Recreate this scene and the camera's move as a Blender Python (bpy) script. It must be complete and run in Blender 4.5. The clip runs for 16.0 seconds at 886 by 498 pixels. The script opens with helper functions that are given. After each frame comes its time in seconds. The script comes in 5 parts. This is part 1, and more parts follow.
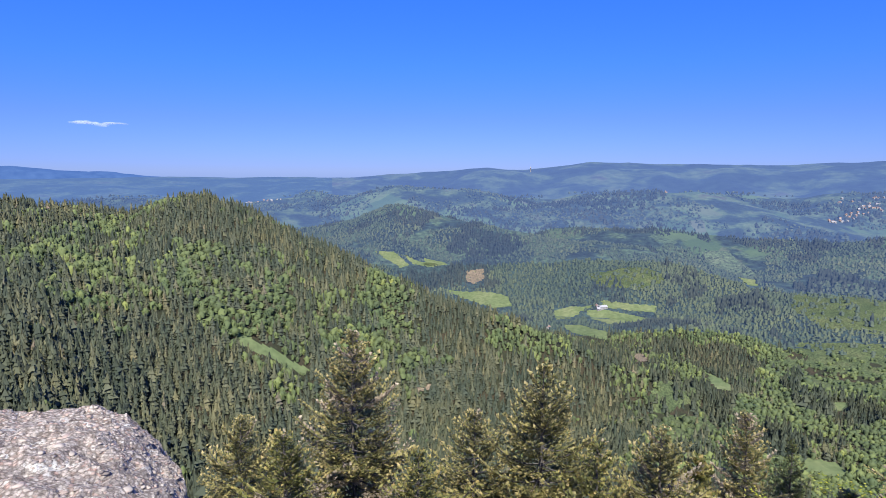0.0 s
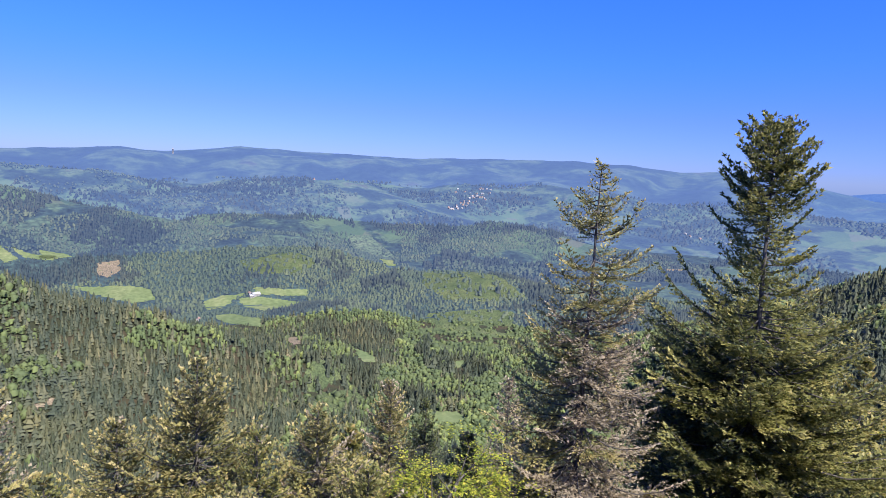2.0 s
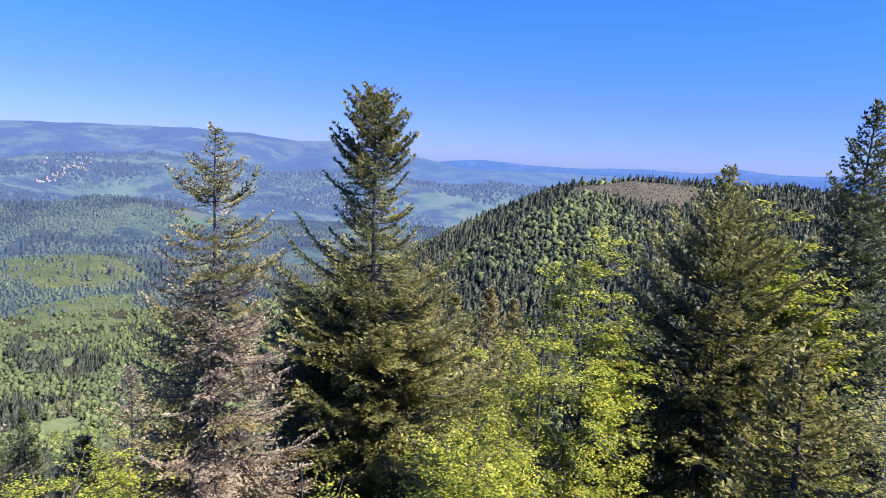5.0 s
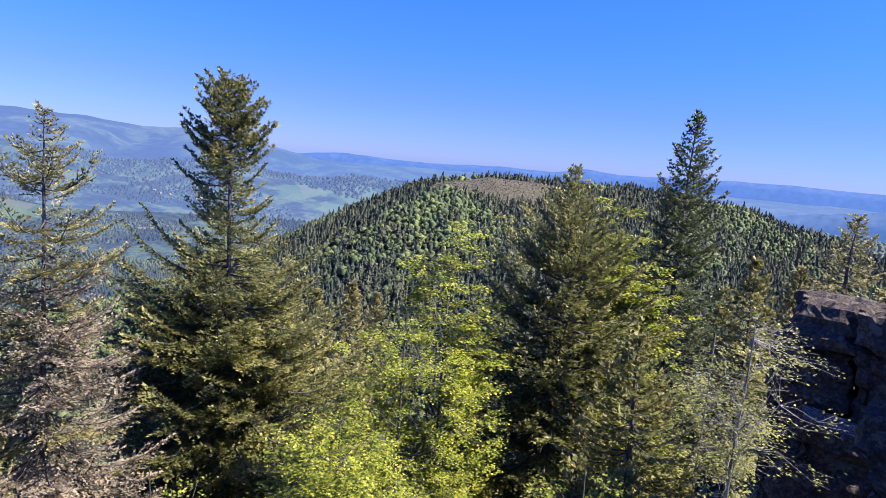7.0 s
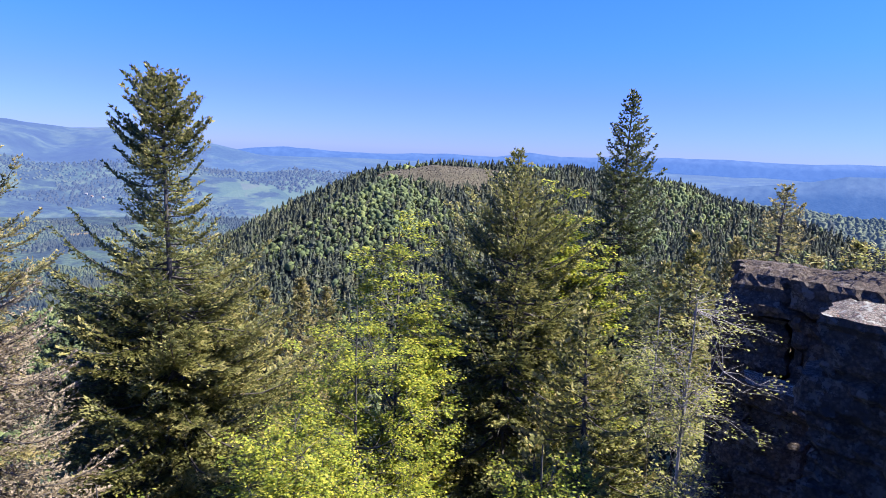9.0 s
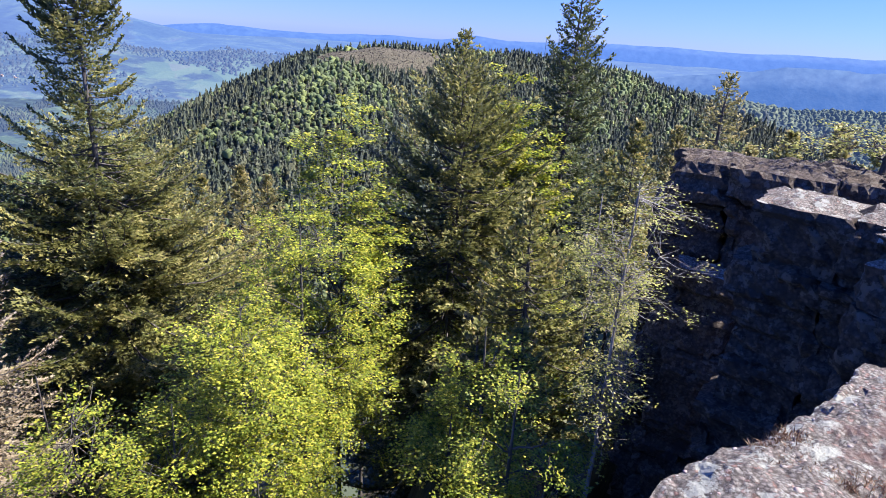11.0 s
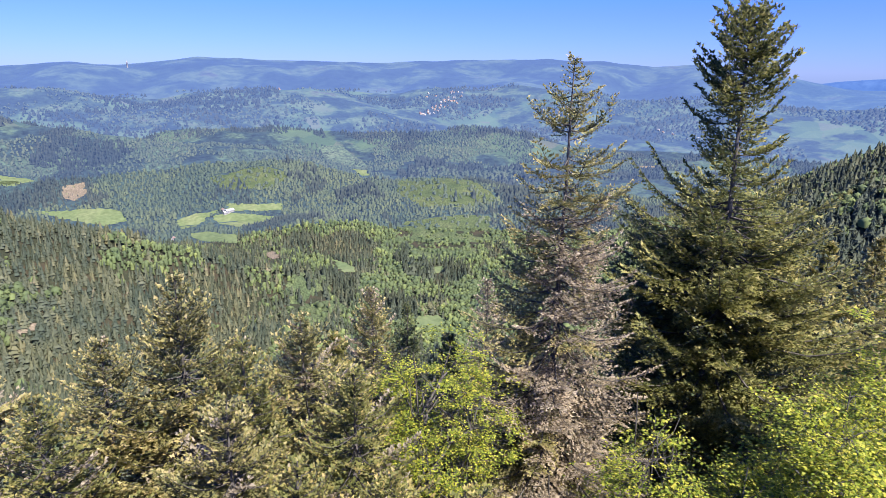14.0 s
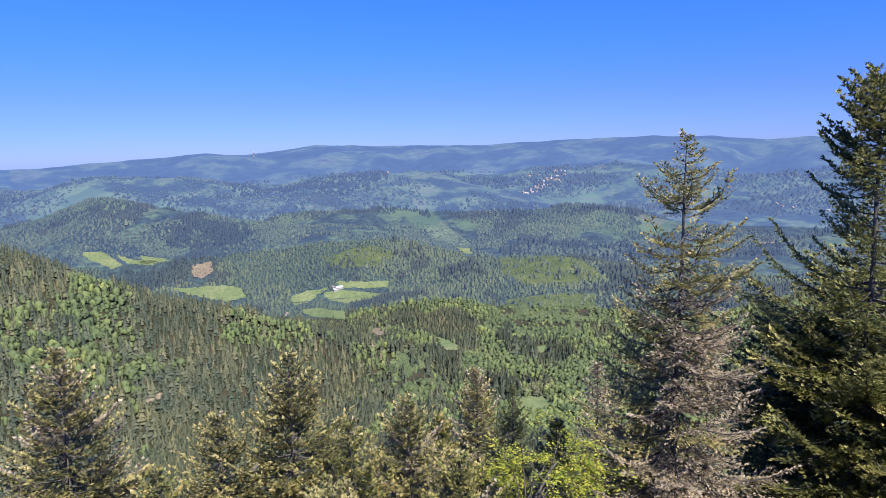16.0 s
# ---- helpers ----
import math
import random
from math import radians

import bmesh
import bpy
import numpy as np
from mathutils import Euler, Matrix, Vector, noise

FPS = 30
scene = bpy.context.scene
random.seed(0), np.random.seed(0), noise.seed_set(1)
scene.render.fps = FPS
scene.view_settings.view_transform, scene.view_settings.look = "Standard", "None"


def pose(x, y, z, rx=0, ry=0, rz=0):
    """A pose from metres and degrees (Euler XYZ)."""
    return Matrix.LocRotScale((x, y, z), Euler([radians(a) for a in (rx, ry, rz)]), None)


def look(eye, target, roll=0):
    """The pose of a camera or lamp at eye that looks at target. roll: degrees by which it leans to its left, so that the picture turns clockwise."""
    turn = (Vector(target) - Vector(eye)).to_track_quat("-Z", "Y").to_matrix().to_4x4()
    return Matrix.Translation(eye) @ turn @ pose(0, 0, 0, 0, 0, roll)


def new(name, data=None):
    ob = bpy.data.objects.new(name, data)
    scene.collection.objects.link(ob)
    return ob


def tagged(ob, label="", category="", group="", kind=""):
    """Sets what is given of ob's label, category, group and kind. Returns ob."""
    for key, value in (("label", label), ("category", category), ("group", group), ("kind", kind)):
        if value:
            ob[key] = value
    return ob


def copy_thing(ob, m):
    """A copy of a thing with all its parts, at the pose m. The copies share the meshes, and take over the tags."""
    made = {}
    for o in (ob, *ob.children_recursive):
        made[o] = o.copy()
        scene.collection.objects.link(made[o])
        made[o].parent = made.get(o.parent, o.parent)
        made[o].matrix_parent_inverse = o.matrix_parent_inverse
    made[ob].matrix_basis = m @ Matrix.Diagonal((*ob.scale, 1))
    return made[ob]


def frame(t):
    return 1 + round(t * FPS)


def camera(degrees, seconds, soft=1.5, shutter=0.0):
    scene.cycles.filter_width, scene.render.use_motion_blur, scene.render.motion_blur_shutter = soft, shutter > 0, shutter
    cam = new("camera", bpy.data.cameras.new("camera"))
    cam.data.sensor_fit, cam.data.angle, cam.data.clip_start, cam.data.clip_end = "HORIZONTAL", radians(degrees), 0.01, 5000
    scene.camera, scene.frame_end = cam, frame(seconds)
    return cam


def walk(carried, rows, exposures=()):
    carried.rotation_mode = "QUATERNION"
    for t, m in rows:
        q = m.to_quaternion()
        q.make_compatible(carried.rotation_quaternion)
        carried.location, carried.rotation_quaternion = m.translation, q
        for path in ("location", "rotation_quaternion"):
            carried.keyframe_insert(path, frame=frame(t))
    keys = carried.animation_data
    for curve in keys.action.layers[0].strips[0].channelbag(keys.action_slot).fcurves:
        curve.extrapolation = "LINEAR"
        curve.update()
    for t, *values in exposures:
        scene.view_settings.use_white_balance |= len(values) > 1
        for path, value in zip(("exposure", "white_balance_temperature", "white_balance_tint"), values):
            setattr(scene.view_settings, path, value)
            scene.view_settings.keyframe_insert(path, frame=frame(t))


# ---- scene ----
# ---- camera ----
EYE = 330.0                      # height of the lookout's eye over the valley floor
cam = camera(70.6, 16.0, soft=0.5)
# seconds, bearing, tilt, lean, and the sway of the holder (east, north, up)
TURNS = [
    (0.0, -0.00, -7.08, 0.06, -0.03, 0.02, 0.10),
    (0.5, 7.28, -7.21, 0.91, -0.08, 0.01, 0.08),
    (1.0, 16.37, -7.30, 1.73, -0.11, -0.02, 0.08),
    (1.5, 24.62, -7.36, 2.84, -0.12, -0.03, 0.09),
    (2.0, 31.39, -7.58, 2.72, -0.10, 0.02, 0.09),
    (2.5, 35.85, -8.15, 2.57, -0.08, 0.07, 0.08),
    (3.0, 41.21, -8.50, 3.21, -0.05, 0.07, 0.06),
    (3.5, 48.44, -8.65, 4.39, -0.01, 0.05, 0.04),
    (4.0, 56.05, -8.64, 4.24, 0.04, 0.02, 0.02),
    (4.5, 61.44, -8.85, 3.64, 0.07, 0.00, 0.01),
    (5.0, 64.99, -8.69, 3.23, 0.07, -0.01, 0.01),
    (5.2, 66.29, -8.72, 3.22, 0.03, -0.03, 0.01),
    (7.3, 78.98, -8.36, 4.72, -0.01, -0.07, 0.02),
    (7.5, 79.72, -8.40, 4.33, -0.05, -0.09, 0.04),
    (8.0, 81.13, -8.37, 3.42, -0.07, -0.08, 0.05),
    (8.2, 81.36, -8.41, 3.19, 0.01, -0.07, 0.03),
    (10.3, 87.31, -14.43, 2.07, 0.16, -0.06, -0.01),
    (10.5, 88.02, -16.20, 2.29, 0.27, -0.05, -0.04),
    (11.0, 88.24, -18.96, 3.92, 0.25, -0.03, -0.05),
    (11.5, 79.00, -22.06, 4.79, 0.18, -0.01, -0.06),
    (12.0, 64.07, -24.65, 3.95, 0.11, 0.02, -0.06),
    (12.5, 50.80, -25.36, 2.60, 0.05, 0.03, -0.05),
    (13.0, 42.60, -24.25, 2.03, 0.00, 0.04, -0.03),
    (13.5, 37.02, -20.13, 1.06, -0.02, 0.06, -0.01),
    (14.0, 33.89, -16.01, 0.52, -0.03, 0.08, -0.00),
    (14.5, 31.07, -12.87, -0.24, -0.03, 0.13, 0.01),
    (15.0, 29.38, -10.28, -0.52, -0.01, 0.20, 0.02),
    (15.5, 28.45, -9.27, -0.67, -0.01, 0.26, 0.04),
    (16.0, 24.34, -8.84, -1.38, -0.05, 0.28, 0.05),
]


def aim(bearing, tilt, lean, east, north, up):
    b, p = radians(bearing), radians(tilt)
    eye = Vector((east, north, EYE + up))
    return look(eye, eye + Vector((math.sin(b) * math.cos(p), math.cos(b) * math.cos(p), math.sin(p))), lean)


walk(cam, [(row[0], aim(*row[1:])) for row in TURNS], exposures=[(0.0, 0.88, 6500, 8), (1.5, 1.06, 6500, 10), (3.5, 1.32, 6500, 12), (5.0, 1.38, 6500, 14), (8.0, 1.44, 6500, 13), (11.0, 1.62, 6500, 12), (12.5, 1.64, 6500, 12), (14.0, 1.36, 6500, 12), (14.6, 1.18, 6500, 11), (16.0, 1.08, 6500, 10)])

# ---- light ----
SUN_BEARING, SUN_HEIGHT = 178.0, 50.0
world = bpy.data.worlds.new("sky")
scene.world = world
world.use_nodes = True
wn, wl = world.node_tree.nodes, world.node_tree.links
sky = wn.new("ShaderNodeTexSky")
sky.sky_type, sky.sun_disc = "NISHITA", False
sky.sun_elevation, sky.sun_rotation = radians(SUN_HEIGHT), radians(SUN_BEARING)
sky.altitude, sky.air_density, sky.dust_density, sky.ozone_density = 900.0, 1.0, 0.1, 4.0
# the deep blue of dry spring air: a little stronger overhead than at the horizon
up_axis = wn.new("ShaderNodeSeparateXYZ")
wl.new(wn.new("ShaderNodeTexCoord").outputs["Generated"], up_axis.inputs[0])
clear = wn.new("ShaderNodeValToRGB")
for where, tone in ((0.08, (0.18, 0.26, 0.76, 1)), (0.16, (0.15, 0.313, 0.9, 1))):
    clear.color_ramp.elements.new(where).color = tone
clear.color_ramp.elements[0].position, clear.color_ramp.elements[0].color = 0.0, (0.18, 0.248, 0.6, 1)
clear.color_ramp.elements[3].position, clear.color_ramp.elements[3].color = 0.26, (0.142, 0.352, 1.0, 1)
wl.new(up_axis.outputs[2], clear.inputs[0])
rich = wn.new("ShaderNodeMix")
rich.data_type, rich.blend_type = "RGBA", "MULTIPLY"
rich.inputs[0].default_value = 1.0
wl.new(sky.outputs[0], rich.inputs[6])
wl.new(clear.outputs[0], rich.inputs[7])
wl.new(rich.outputs[2], wn["Background"].inputs[0])
wn["Background"].inputs[1].default_value = 0.118
sun = new("sun", bpy.data.lights.new("sun", "SUN"))
sun.data.energy, sun.data.angle, sun.data.color = 5.0, radians(0.53), (1.0, 0.96, 0.91)
sb, sh = radians(SUN_BEARING), radians(SUN_HEIGHT)
sun.matrix_world = look((0, 0, 0), (-math.sin(sb) * math.cos(sh), -math.cos(sb) * math.cos(sh), -math.sin(sh)))
sun.location = (0, 0, EYE + 200)


# ---- materials ----
def node_material(name, rough=0.8):
    m = bpy.data.materials.new(name)
    m.use_nodes = True
    n, l = m.node_tree.nodes, m.node_tree.links
    b = n["Principled BSDF"]
    b.inputs["Roughness"].default_value = rough
    b.inputs["Specular IOR Level"].default_value = 0.25
    return m, n, l, b


def ramp(n, l, source, stops):
    r = n.new("ShaderNodeValToRGB")
    while len(r.color_ramp.elements) < len(stops):
        r.color_ramp.elements.new(0.5)
    for e, (p, c) in zip(r.color_ramp.elements, stops):
        e.position, e.color = p, (*c, 1)
    l.new(source, r.inputs[0])
    return r


def noise_node(n, l, scale, detail=4.0, rough=0.55, coord=None, kind="Object"):
    t = n.new("ShaderNodeTexNoise")
    t.inputs["Scale"].default_value, t.inputs["Detail"].default_value, t.inputs["Roughness"].default_value = scale, detail, rough
    if coord is None:
        coord = n.new("ShaderNodeTexCoord").outputs[kind]
    l.new(coord, t.inputs["Vector"])
    return t


def mix(n, l, a, b, fac, mode="MIX"):
    x = n.new("ShaderNodeMix")
    x.data_type, x.blend_type = "RGBA", mode
    for sock, v in ((x.inputs[6], a), (x.inputs[7], b), (x.inputs[0], fac)):
        if hasattr(v, "links"):
            l.new(v, sock)
        else:
            sock.default_value = v if isinstance(v, float) else (*v, 1)
    return x.outputs[2]


def bump(n, l, b, height, strength, distance):
    u = n.new("ShaderNodeBump")
    u.inputs["Strength"].default_value, u.inputs["Distance"].default_value = strength, distance
    l.new(height, u.inputs["Height"])
    l.new(u.outputs[0], b.inputs["Normal"])


def wood_material(name, stops, patch_scale, patch_stops, rough=0.75, haze_glow=None):
    """Foliage of a wood: a colour for each tree, and slow changes over the slope; far woods emit their haze."""
    m, n, l, b = node_material(name, rough)
    g = n.new("ShaderNodeNewGeometry")
    tint = n.new("ShaderNodeAttribute")
    tint.attribute_name = "tint"
    blend = n.new("ShaderNodeMath")
    blend.operation = "MULTIPLY_ADD"
    l.new(g.outputs["Random Per Island"], blend.inputs[0])
    blend.inputs[1].default_value = 0.14
    l.new(tint.outputs["Fac"], blend.inputs[2])
    own = ramp(n, l, blend.outputs[0], stops)
    big = ramp(n, l, noise_node(n, l, patch_scale, 3.0).outputs[0], patch_stops)
    c = mix(n, l, own.outputs[0], big.outputs[0], 1.0, "MULTIPLY")
    l.new(c, b.inputs["Base Color"])
    if haze_glow:
        b.inputs["Emission Color"].default_value, b.inputs["Emission Strength"].default_value = (*haze_glow[0], 1), haze_glow[1]
    return m


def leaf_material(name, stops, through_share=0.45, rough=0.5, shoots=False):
    """Leaves that let light through, each with its own colour; on shoots the inner ones are coloured darker, as in
    shade, and the young ends are the palest.
    """
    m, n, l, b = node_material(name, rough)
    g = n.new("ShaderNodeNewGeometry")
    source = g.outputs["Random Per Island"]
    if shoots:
        tip_light = n.new("ShaderNodeAttribute")
        tip_light.attribute_name = "tint"
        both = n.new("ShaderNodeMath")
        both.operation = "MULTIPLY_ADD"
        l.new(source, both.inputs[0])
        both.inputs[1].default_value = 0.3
        l.new(tip_light.outputs["Fac"], both.inputs[2])
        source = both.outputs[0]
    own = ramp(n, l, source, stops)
    slow = ramp(n, l, noise_node(n, l, 0.55, 3.0).outputs[0], [(0.3, (0.7, 0.72, 0.7)), (0.7, (1.15, 1.1, 1.0))])
    c = mix(n, l, own.outputs[0], slow.outputs[0], 1.0, "MULTIPLY")
    l.new(c, b.inputs["Base Color"])
    t = n.new("ShaderNodeBsdfTranslucent")
    l.new(c, t.inputs[0])
    s = n.new("ShaderNodeMixShader")
    s.inputs[0].default_value = through_share
    l.new(b.outputs[0], s.inputs[1])
    l.new(t.outputs[0], s.inputs[2])
    l.new(s.outputs[0], n["Material Output"].inputs[0])
    return m


def ground_material(name, stops, scale, fine, bump_m, stops2=None, haze_glow=None, farmed=False):
    m, n, l, b = node_material(name, 0.95)
    a = noise_node(n, l, scale, 5.0)
    f = noise_node(n, l, fine, 3.0)
    c = ramp(n, l, a.outputs[0], stops).outputs[0]
    c = mix(n, l, c, ramp(n, l, f.outputs[0], stops2 or [(0.3, (0.3, 0.3, 0.31)), (0.7, (1.25, 1.25, 1.2))]).outputs[0], 1.0, "MULTIPLY")
    l.new(c, b.inputs["Base Color"])
    if farmed:                       # hedged fields between the woods
        v = n.new("ShaderNodeTexVoronoi")
        v.inputs["Scale"].default_value, v.inputs["Randomness"].default_value = 0.0085, 0.9
        co = n.new("ShaderNodeTexCoord").outputs["Object"]
        l.new(co, v.inputs["Vector"])
        crop = ramp(n, l, v.outputs["Color"], [(0.2, (0.035, 0.06, 0.03)), (0.5, (0.055, 0.085, 0.036)), (0.75, (0.065, 0.09, 0.04)), (0.95, (0.075, 0.068, 0.052))])
        where = ramp(n, l, noise_node(n, l, 0.0022, 5.0, 0.6, co).outputs[0], [(0.54, (0, 0, 0)), (0.58, (0.85, 0.85, 0.85))])
        c2 = mix(n, l, c, crop.outputs[0], where.outputs[0])
        l.new(c2, b.inputs["Base Color"])
    bump(n, l, b, f.outputs[0], 0.8, bump_m)
    # haze over far ground, put into the material as blue emission
    if haze_glow:
        b.inputs["Emission Color"].default_value, b.inputs["Emission Strength"].default_value = (*haze_glow[0], 1), haze_glow[1]
    return m


def plain_material(name, color, rough=0.8, vary=0.25, scale=3.0, metal=0.0):
    m, n, l, b = node_material(name, rough)
    b.inputs["Metallic"].default_value = metal
    lo, hi = tuple(v * (1 - vary) for v in color), tuple(min(1, v * (1 + vary)) for v in color)
    l.new(ramp(n, l, noise_node(n, l, scale, 5.0).outputs[0], [(0.3, lo), (0.7, hi)]).outputs[0], b.inputs["Base Color"])
    return m


def bark_material(name, dark, light, scale):
    m, n, l, b = node_material(name, 0.9)
    co = n.new("ShaderNodeTexCoord").outputs["Object"]
    mp = n.new("ShaderNodeMapping")
    mp.inputs["Scale"].default_value = (1, 1, 0.25)
    l.new(co, mp.inputs[0])
    t = noise_node(n, l, scale, 6.0, 0.65, mp.outputs[0])
    l.new(ramp(n, l, t.outputs[0], [(0.35, dark), (0.65, light)]).outputs[0], b.inputs["Base Color"])
    bump(n, l, b, t.outputs[0], 0.9, 0.02)
    return m


def rock_material(name, stops, lichen, moss, stones=24.0, gap=0.8, relief=0.035, patch=0.54, grain=14.0):
    """Conglomerate: pebbles in a sandy mass, pale lichen crusts and dark weathered films."""
    m, n, l, b = node_material(name, 0.92)
    co = n.new("ShaderNodeTexCoord").outputs["Object"]
    v = n.new("ShaderNodeTexVoronoi")
    v.inputs["Scale"].default_value = stones
    l.new(co, v.inputs["Vector"])
    peb = ramp(n, l, v.outputs["Color"], stops)
    big = noise_node(n, l, 1.3, 6.0, 0.62, co)
    fine = noise_node(n, l, grain, 9.0, 0.78, co)
    gaps = ramp(n, l, v.outputs["Distance"], [(0.3, (1, 1, 1)), (0.62, (0.34, 0.32, 0.31))])
    stone = mix(n, l, peb.outputs[0], gaps.outputs[0], gap, "MULTIPLY")
    c = mix(n, l, stone, ramp(n, l, fine.outputs[0], [(0.3, (0.45, 0.43, 0.42)), (0.65, (1.2, 1.17, 1.15))]).outputs[0], 1.0, "MULTIPLY")
    c = mix(n, l, c, lichen, ramp(n, l, noise_node(n, l, 4.0, 8.0, 0.7, co).outputs[0], [(patch, (0, 0, 0)), (patch + 0.03, (0.85, 0.85, 0.85))]).outputs[0])
    c = mix(n, l, c, moss, ramp(n, l, big.outputs[0], [(0.585, (0, 0, 0)), (0.66, (0.85, 0.85, 0.85))]).outputs[0])
    l.new(c, b.inputs["Base Color"])
    h = n.new("ShaderNodeMath")
    h.operation = "MULTIPLY_ADD"
    l.new(v.outputs["Distance"], h.inputs[0])
    h.inputs[1].default_value = -0.3
    l.new(fine.outputs[0], h.inputs[2])
    bump(n, l, b, h.outputs[0], 0.9, relief)
    return m


M = {}
M["floor"] = ground_material("forest_floor", [(0.3, (0.024, 0.028, 0.015)), (0.5, (0.034, 0.038, 0.02)), (0.62, (0.055, 0.043, 0.026)), (0.75, (0.036, 0.045, 0.02))], 0.05, 1.5, 0.15)
M["meadow"] = ground_material("meadow_grass", [(0.3, (0.092, 0.128, 0.054)), (0.5, (0.12, 0.152, 0.065)), (0.7, (0.16, 0.177, 0.085))], 0.012, 0.12, 0.1, [(0.3, (0.7, 0.72, 0.7)), (0.7, (1.15, 1.12, 1.1))])
M["clearing"] = ground_material("cut_ground", [(0.3, (0.15, 0.125, 0.085)), (0.6, (0.21, 0.165, 0.12)), (0.75, (0.12, 0.135, 0.06))], 0.06, 0.5, 0.3)
M["glade"] = ground_material("green_clearcut", [(0.3, (0.055, 0.08, 0.036)), (0.5, (0.08, 0.105, 0.045)), (0.7, (0.11, 0.128, 0.058))], 0.03, 0.35, 0.8)
# far pasture, its haze put in as blue emission
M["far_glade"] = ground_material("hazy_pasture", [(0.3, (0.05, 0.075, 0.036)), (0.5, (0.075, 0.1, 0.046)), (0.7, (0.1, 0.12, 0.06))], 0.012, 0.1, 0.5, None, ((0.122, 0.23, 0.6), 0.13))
M["brownscrub"] = ground_material("dry_scrub", [(0.3, (0.075, 0.066, 0.046)), (0.6, (0.1, 0.088, 0.06)), (0.8, (0.085, 0.086, 0.05))], 0.03, 0.3, 0.8)
M["brush"] = wood_material("leafless_brush", [(0.0, (0.06, 0.05, 0.04)), (0.5, (0.09, 0.078, 0.058)), (1.0, (0.12, 0.115, 0.07))], 0.03, [(0.35, (0.8, 0.8, 0.85)), (0.65, (1.15, 1.1, 1.0))])
M["spruce_wood"] = wood_material("spruce_wood_foliage", [(0.0, (0.038, 0.05, 0.033)), (0.3, (0.058, 0.069, 0.044)), (0.6, (0.09, 0.096, 0.056)), (0.8, (0.13, 0.126, 0.07)), (0.9, (0.17, 0.135, 0.1))], 0.016, [(0.35, (0.8, 0.87, 0.9)), (0.5, (1.0, 1.0, 1.0)), (0.65, (1.25, 1.15, 1.0))])
M["beech_wood"] = wood_material("beech_wood_foliage", [(0.0, (0.06, 0.078, 0.036)), (0.3, (0.09, 0.115, 0.046)), (0.6, (0.145, 0.172, 0.058)), (0.85, (0.25, 0.265, 0.07)), (1.0, (0.16, 0.14, 0.085))], 0.02, [(0.35, (0.75, 0.82, 0.85)), (0.65, (1.1, 1.08, 1.0))])
# haze on the far land and woods: blue emission, stronger with distance
HAZE_BLUE = (0.122, 0.23, 0.6)
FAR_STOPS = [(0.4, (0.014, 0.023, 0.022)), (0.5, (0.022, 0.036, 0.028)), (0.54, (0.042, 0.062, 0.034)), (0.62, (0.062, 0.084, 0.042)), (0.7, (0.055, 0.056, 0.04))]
M["far_ground_0"] = ground_material("near_valley", [(p, tuple(1.6 * v for v in c)) for p, c in FAR_STOPS[:2]], 0.012, 0.08, 3.0, None, (HAZE_BLUE, 0.065))
M["far_ground_1"] = ground_material("far_valley", [(p, tuple(1.3 * v for v in c)) for p, c in FAR_STOPS[:3]], 0.009, 0.06, 4.0, None, (HAZE_BLUE, 0.112), True)
M["far_ground_2"] = ground_material("far_slopes", [(p, tuple(0.95 * v for v in c)) for p, c in FAR_STOPS], 0.008, 0.05, 4.0, [(0.3, (0.6, 0.6, 0.62)), (0.7, (1.25, 1.25, 1.2))], (HAZE_BLUE, 0.235), True)
M["far_ground_3"] = ground_material("far_ridge_slopes", [(p, tuple(0.62 * v for v in c)) for p, c in FAR_STOPS], 0.0035, 0.02, 4.0, [(0.3, (0.55, 0.57, 0.62)), (0.7, (1.3, 1.28, 1.2))], (HAZE_BLUE, 0.34))
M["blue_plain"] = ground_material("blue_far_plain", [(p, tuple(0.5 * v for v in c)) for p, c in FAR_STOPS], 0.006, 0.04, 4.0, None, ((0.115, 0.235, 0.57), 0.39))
# each step farther keeps less base colour and emits more haze
for far_step, haze_strength, pale in ((0, 0.07, 0.66), (1, 0.135, 0.53), (2, 0.245, 0.42)):
    M[f"far_{far_step}_spruce"] = wood_material(f"hazy_spruce_foliage_{far_step}", [(q, tuple(0.85 * pale * w for w in c)) for q, c in ((0.0, (0.042, 0.055, 0.042)), (0.6, (0.066, 0.08, 0.054)), (1.0, (0.095, 0.104, 0.066)))], 0.005, [(0.4, (0.75, 0.85, 0.95)), (0.6, (1.2, 1.15, 1.0))], 0.8, (HAZE_BLUE, haze_strength * 0.88))
    M[f"far_{far_step}_beech"] = wood_material(f"hazy_beech_foliage_{far_step}", [(q, tuple(pale * w for w in c)) for q, c in ((0.0, (0.075, 0.098, 0.052)), (0.6, (0.11, 0.136, 0.062)), (1.0, (0.165, 0.182, 0.075)))], 0.005, [(0.4, (0.75, 0.82, 0.85)), (0.6, (1.15, 1.1, 1.0))], 0.8, (HAZE_BLUE, haze_strength))
# horizon hills: their haze blue is emission over near-black bases
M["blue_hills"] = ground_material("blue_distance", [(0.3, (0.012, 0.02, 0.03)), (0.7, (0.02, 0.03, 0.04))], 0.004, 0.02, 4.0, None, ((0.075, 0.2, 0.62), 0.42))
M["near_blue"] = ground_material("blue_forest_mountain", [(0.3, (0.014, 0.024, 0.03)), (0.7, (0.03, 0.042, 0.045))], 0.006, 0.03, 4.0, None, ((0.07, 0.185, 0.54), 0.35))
M["bark"] = bark_material("fir_bark", (0.035, 0.03, 0.026), (0.13, 0.115, 0.1), 9.0)
M["young_bark"] = bark_material("young_beech_bark", (0.045, 0.04, 0.034), (0.14, 0.13, 0.11), 5.0)
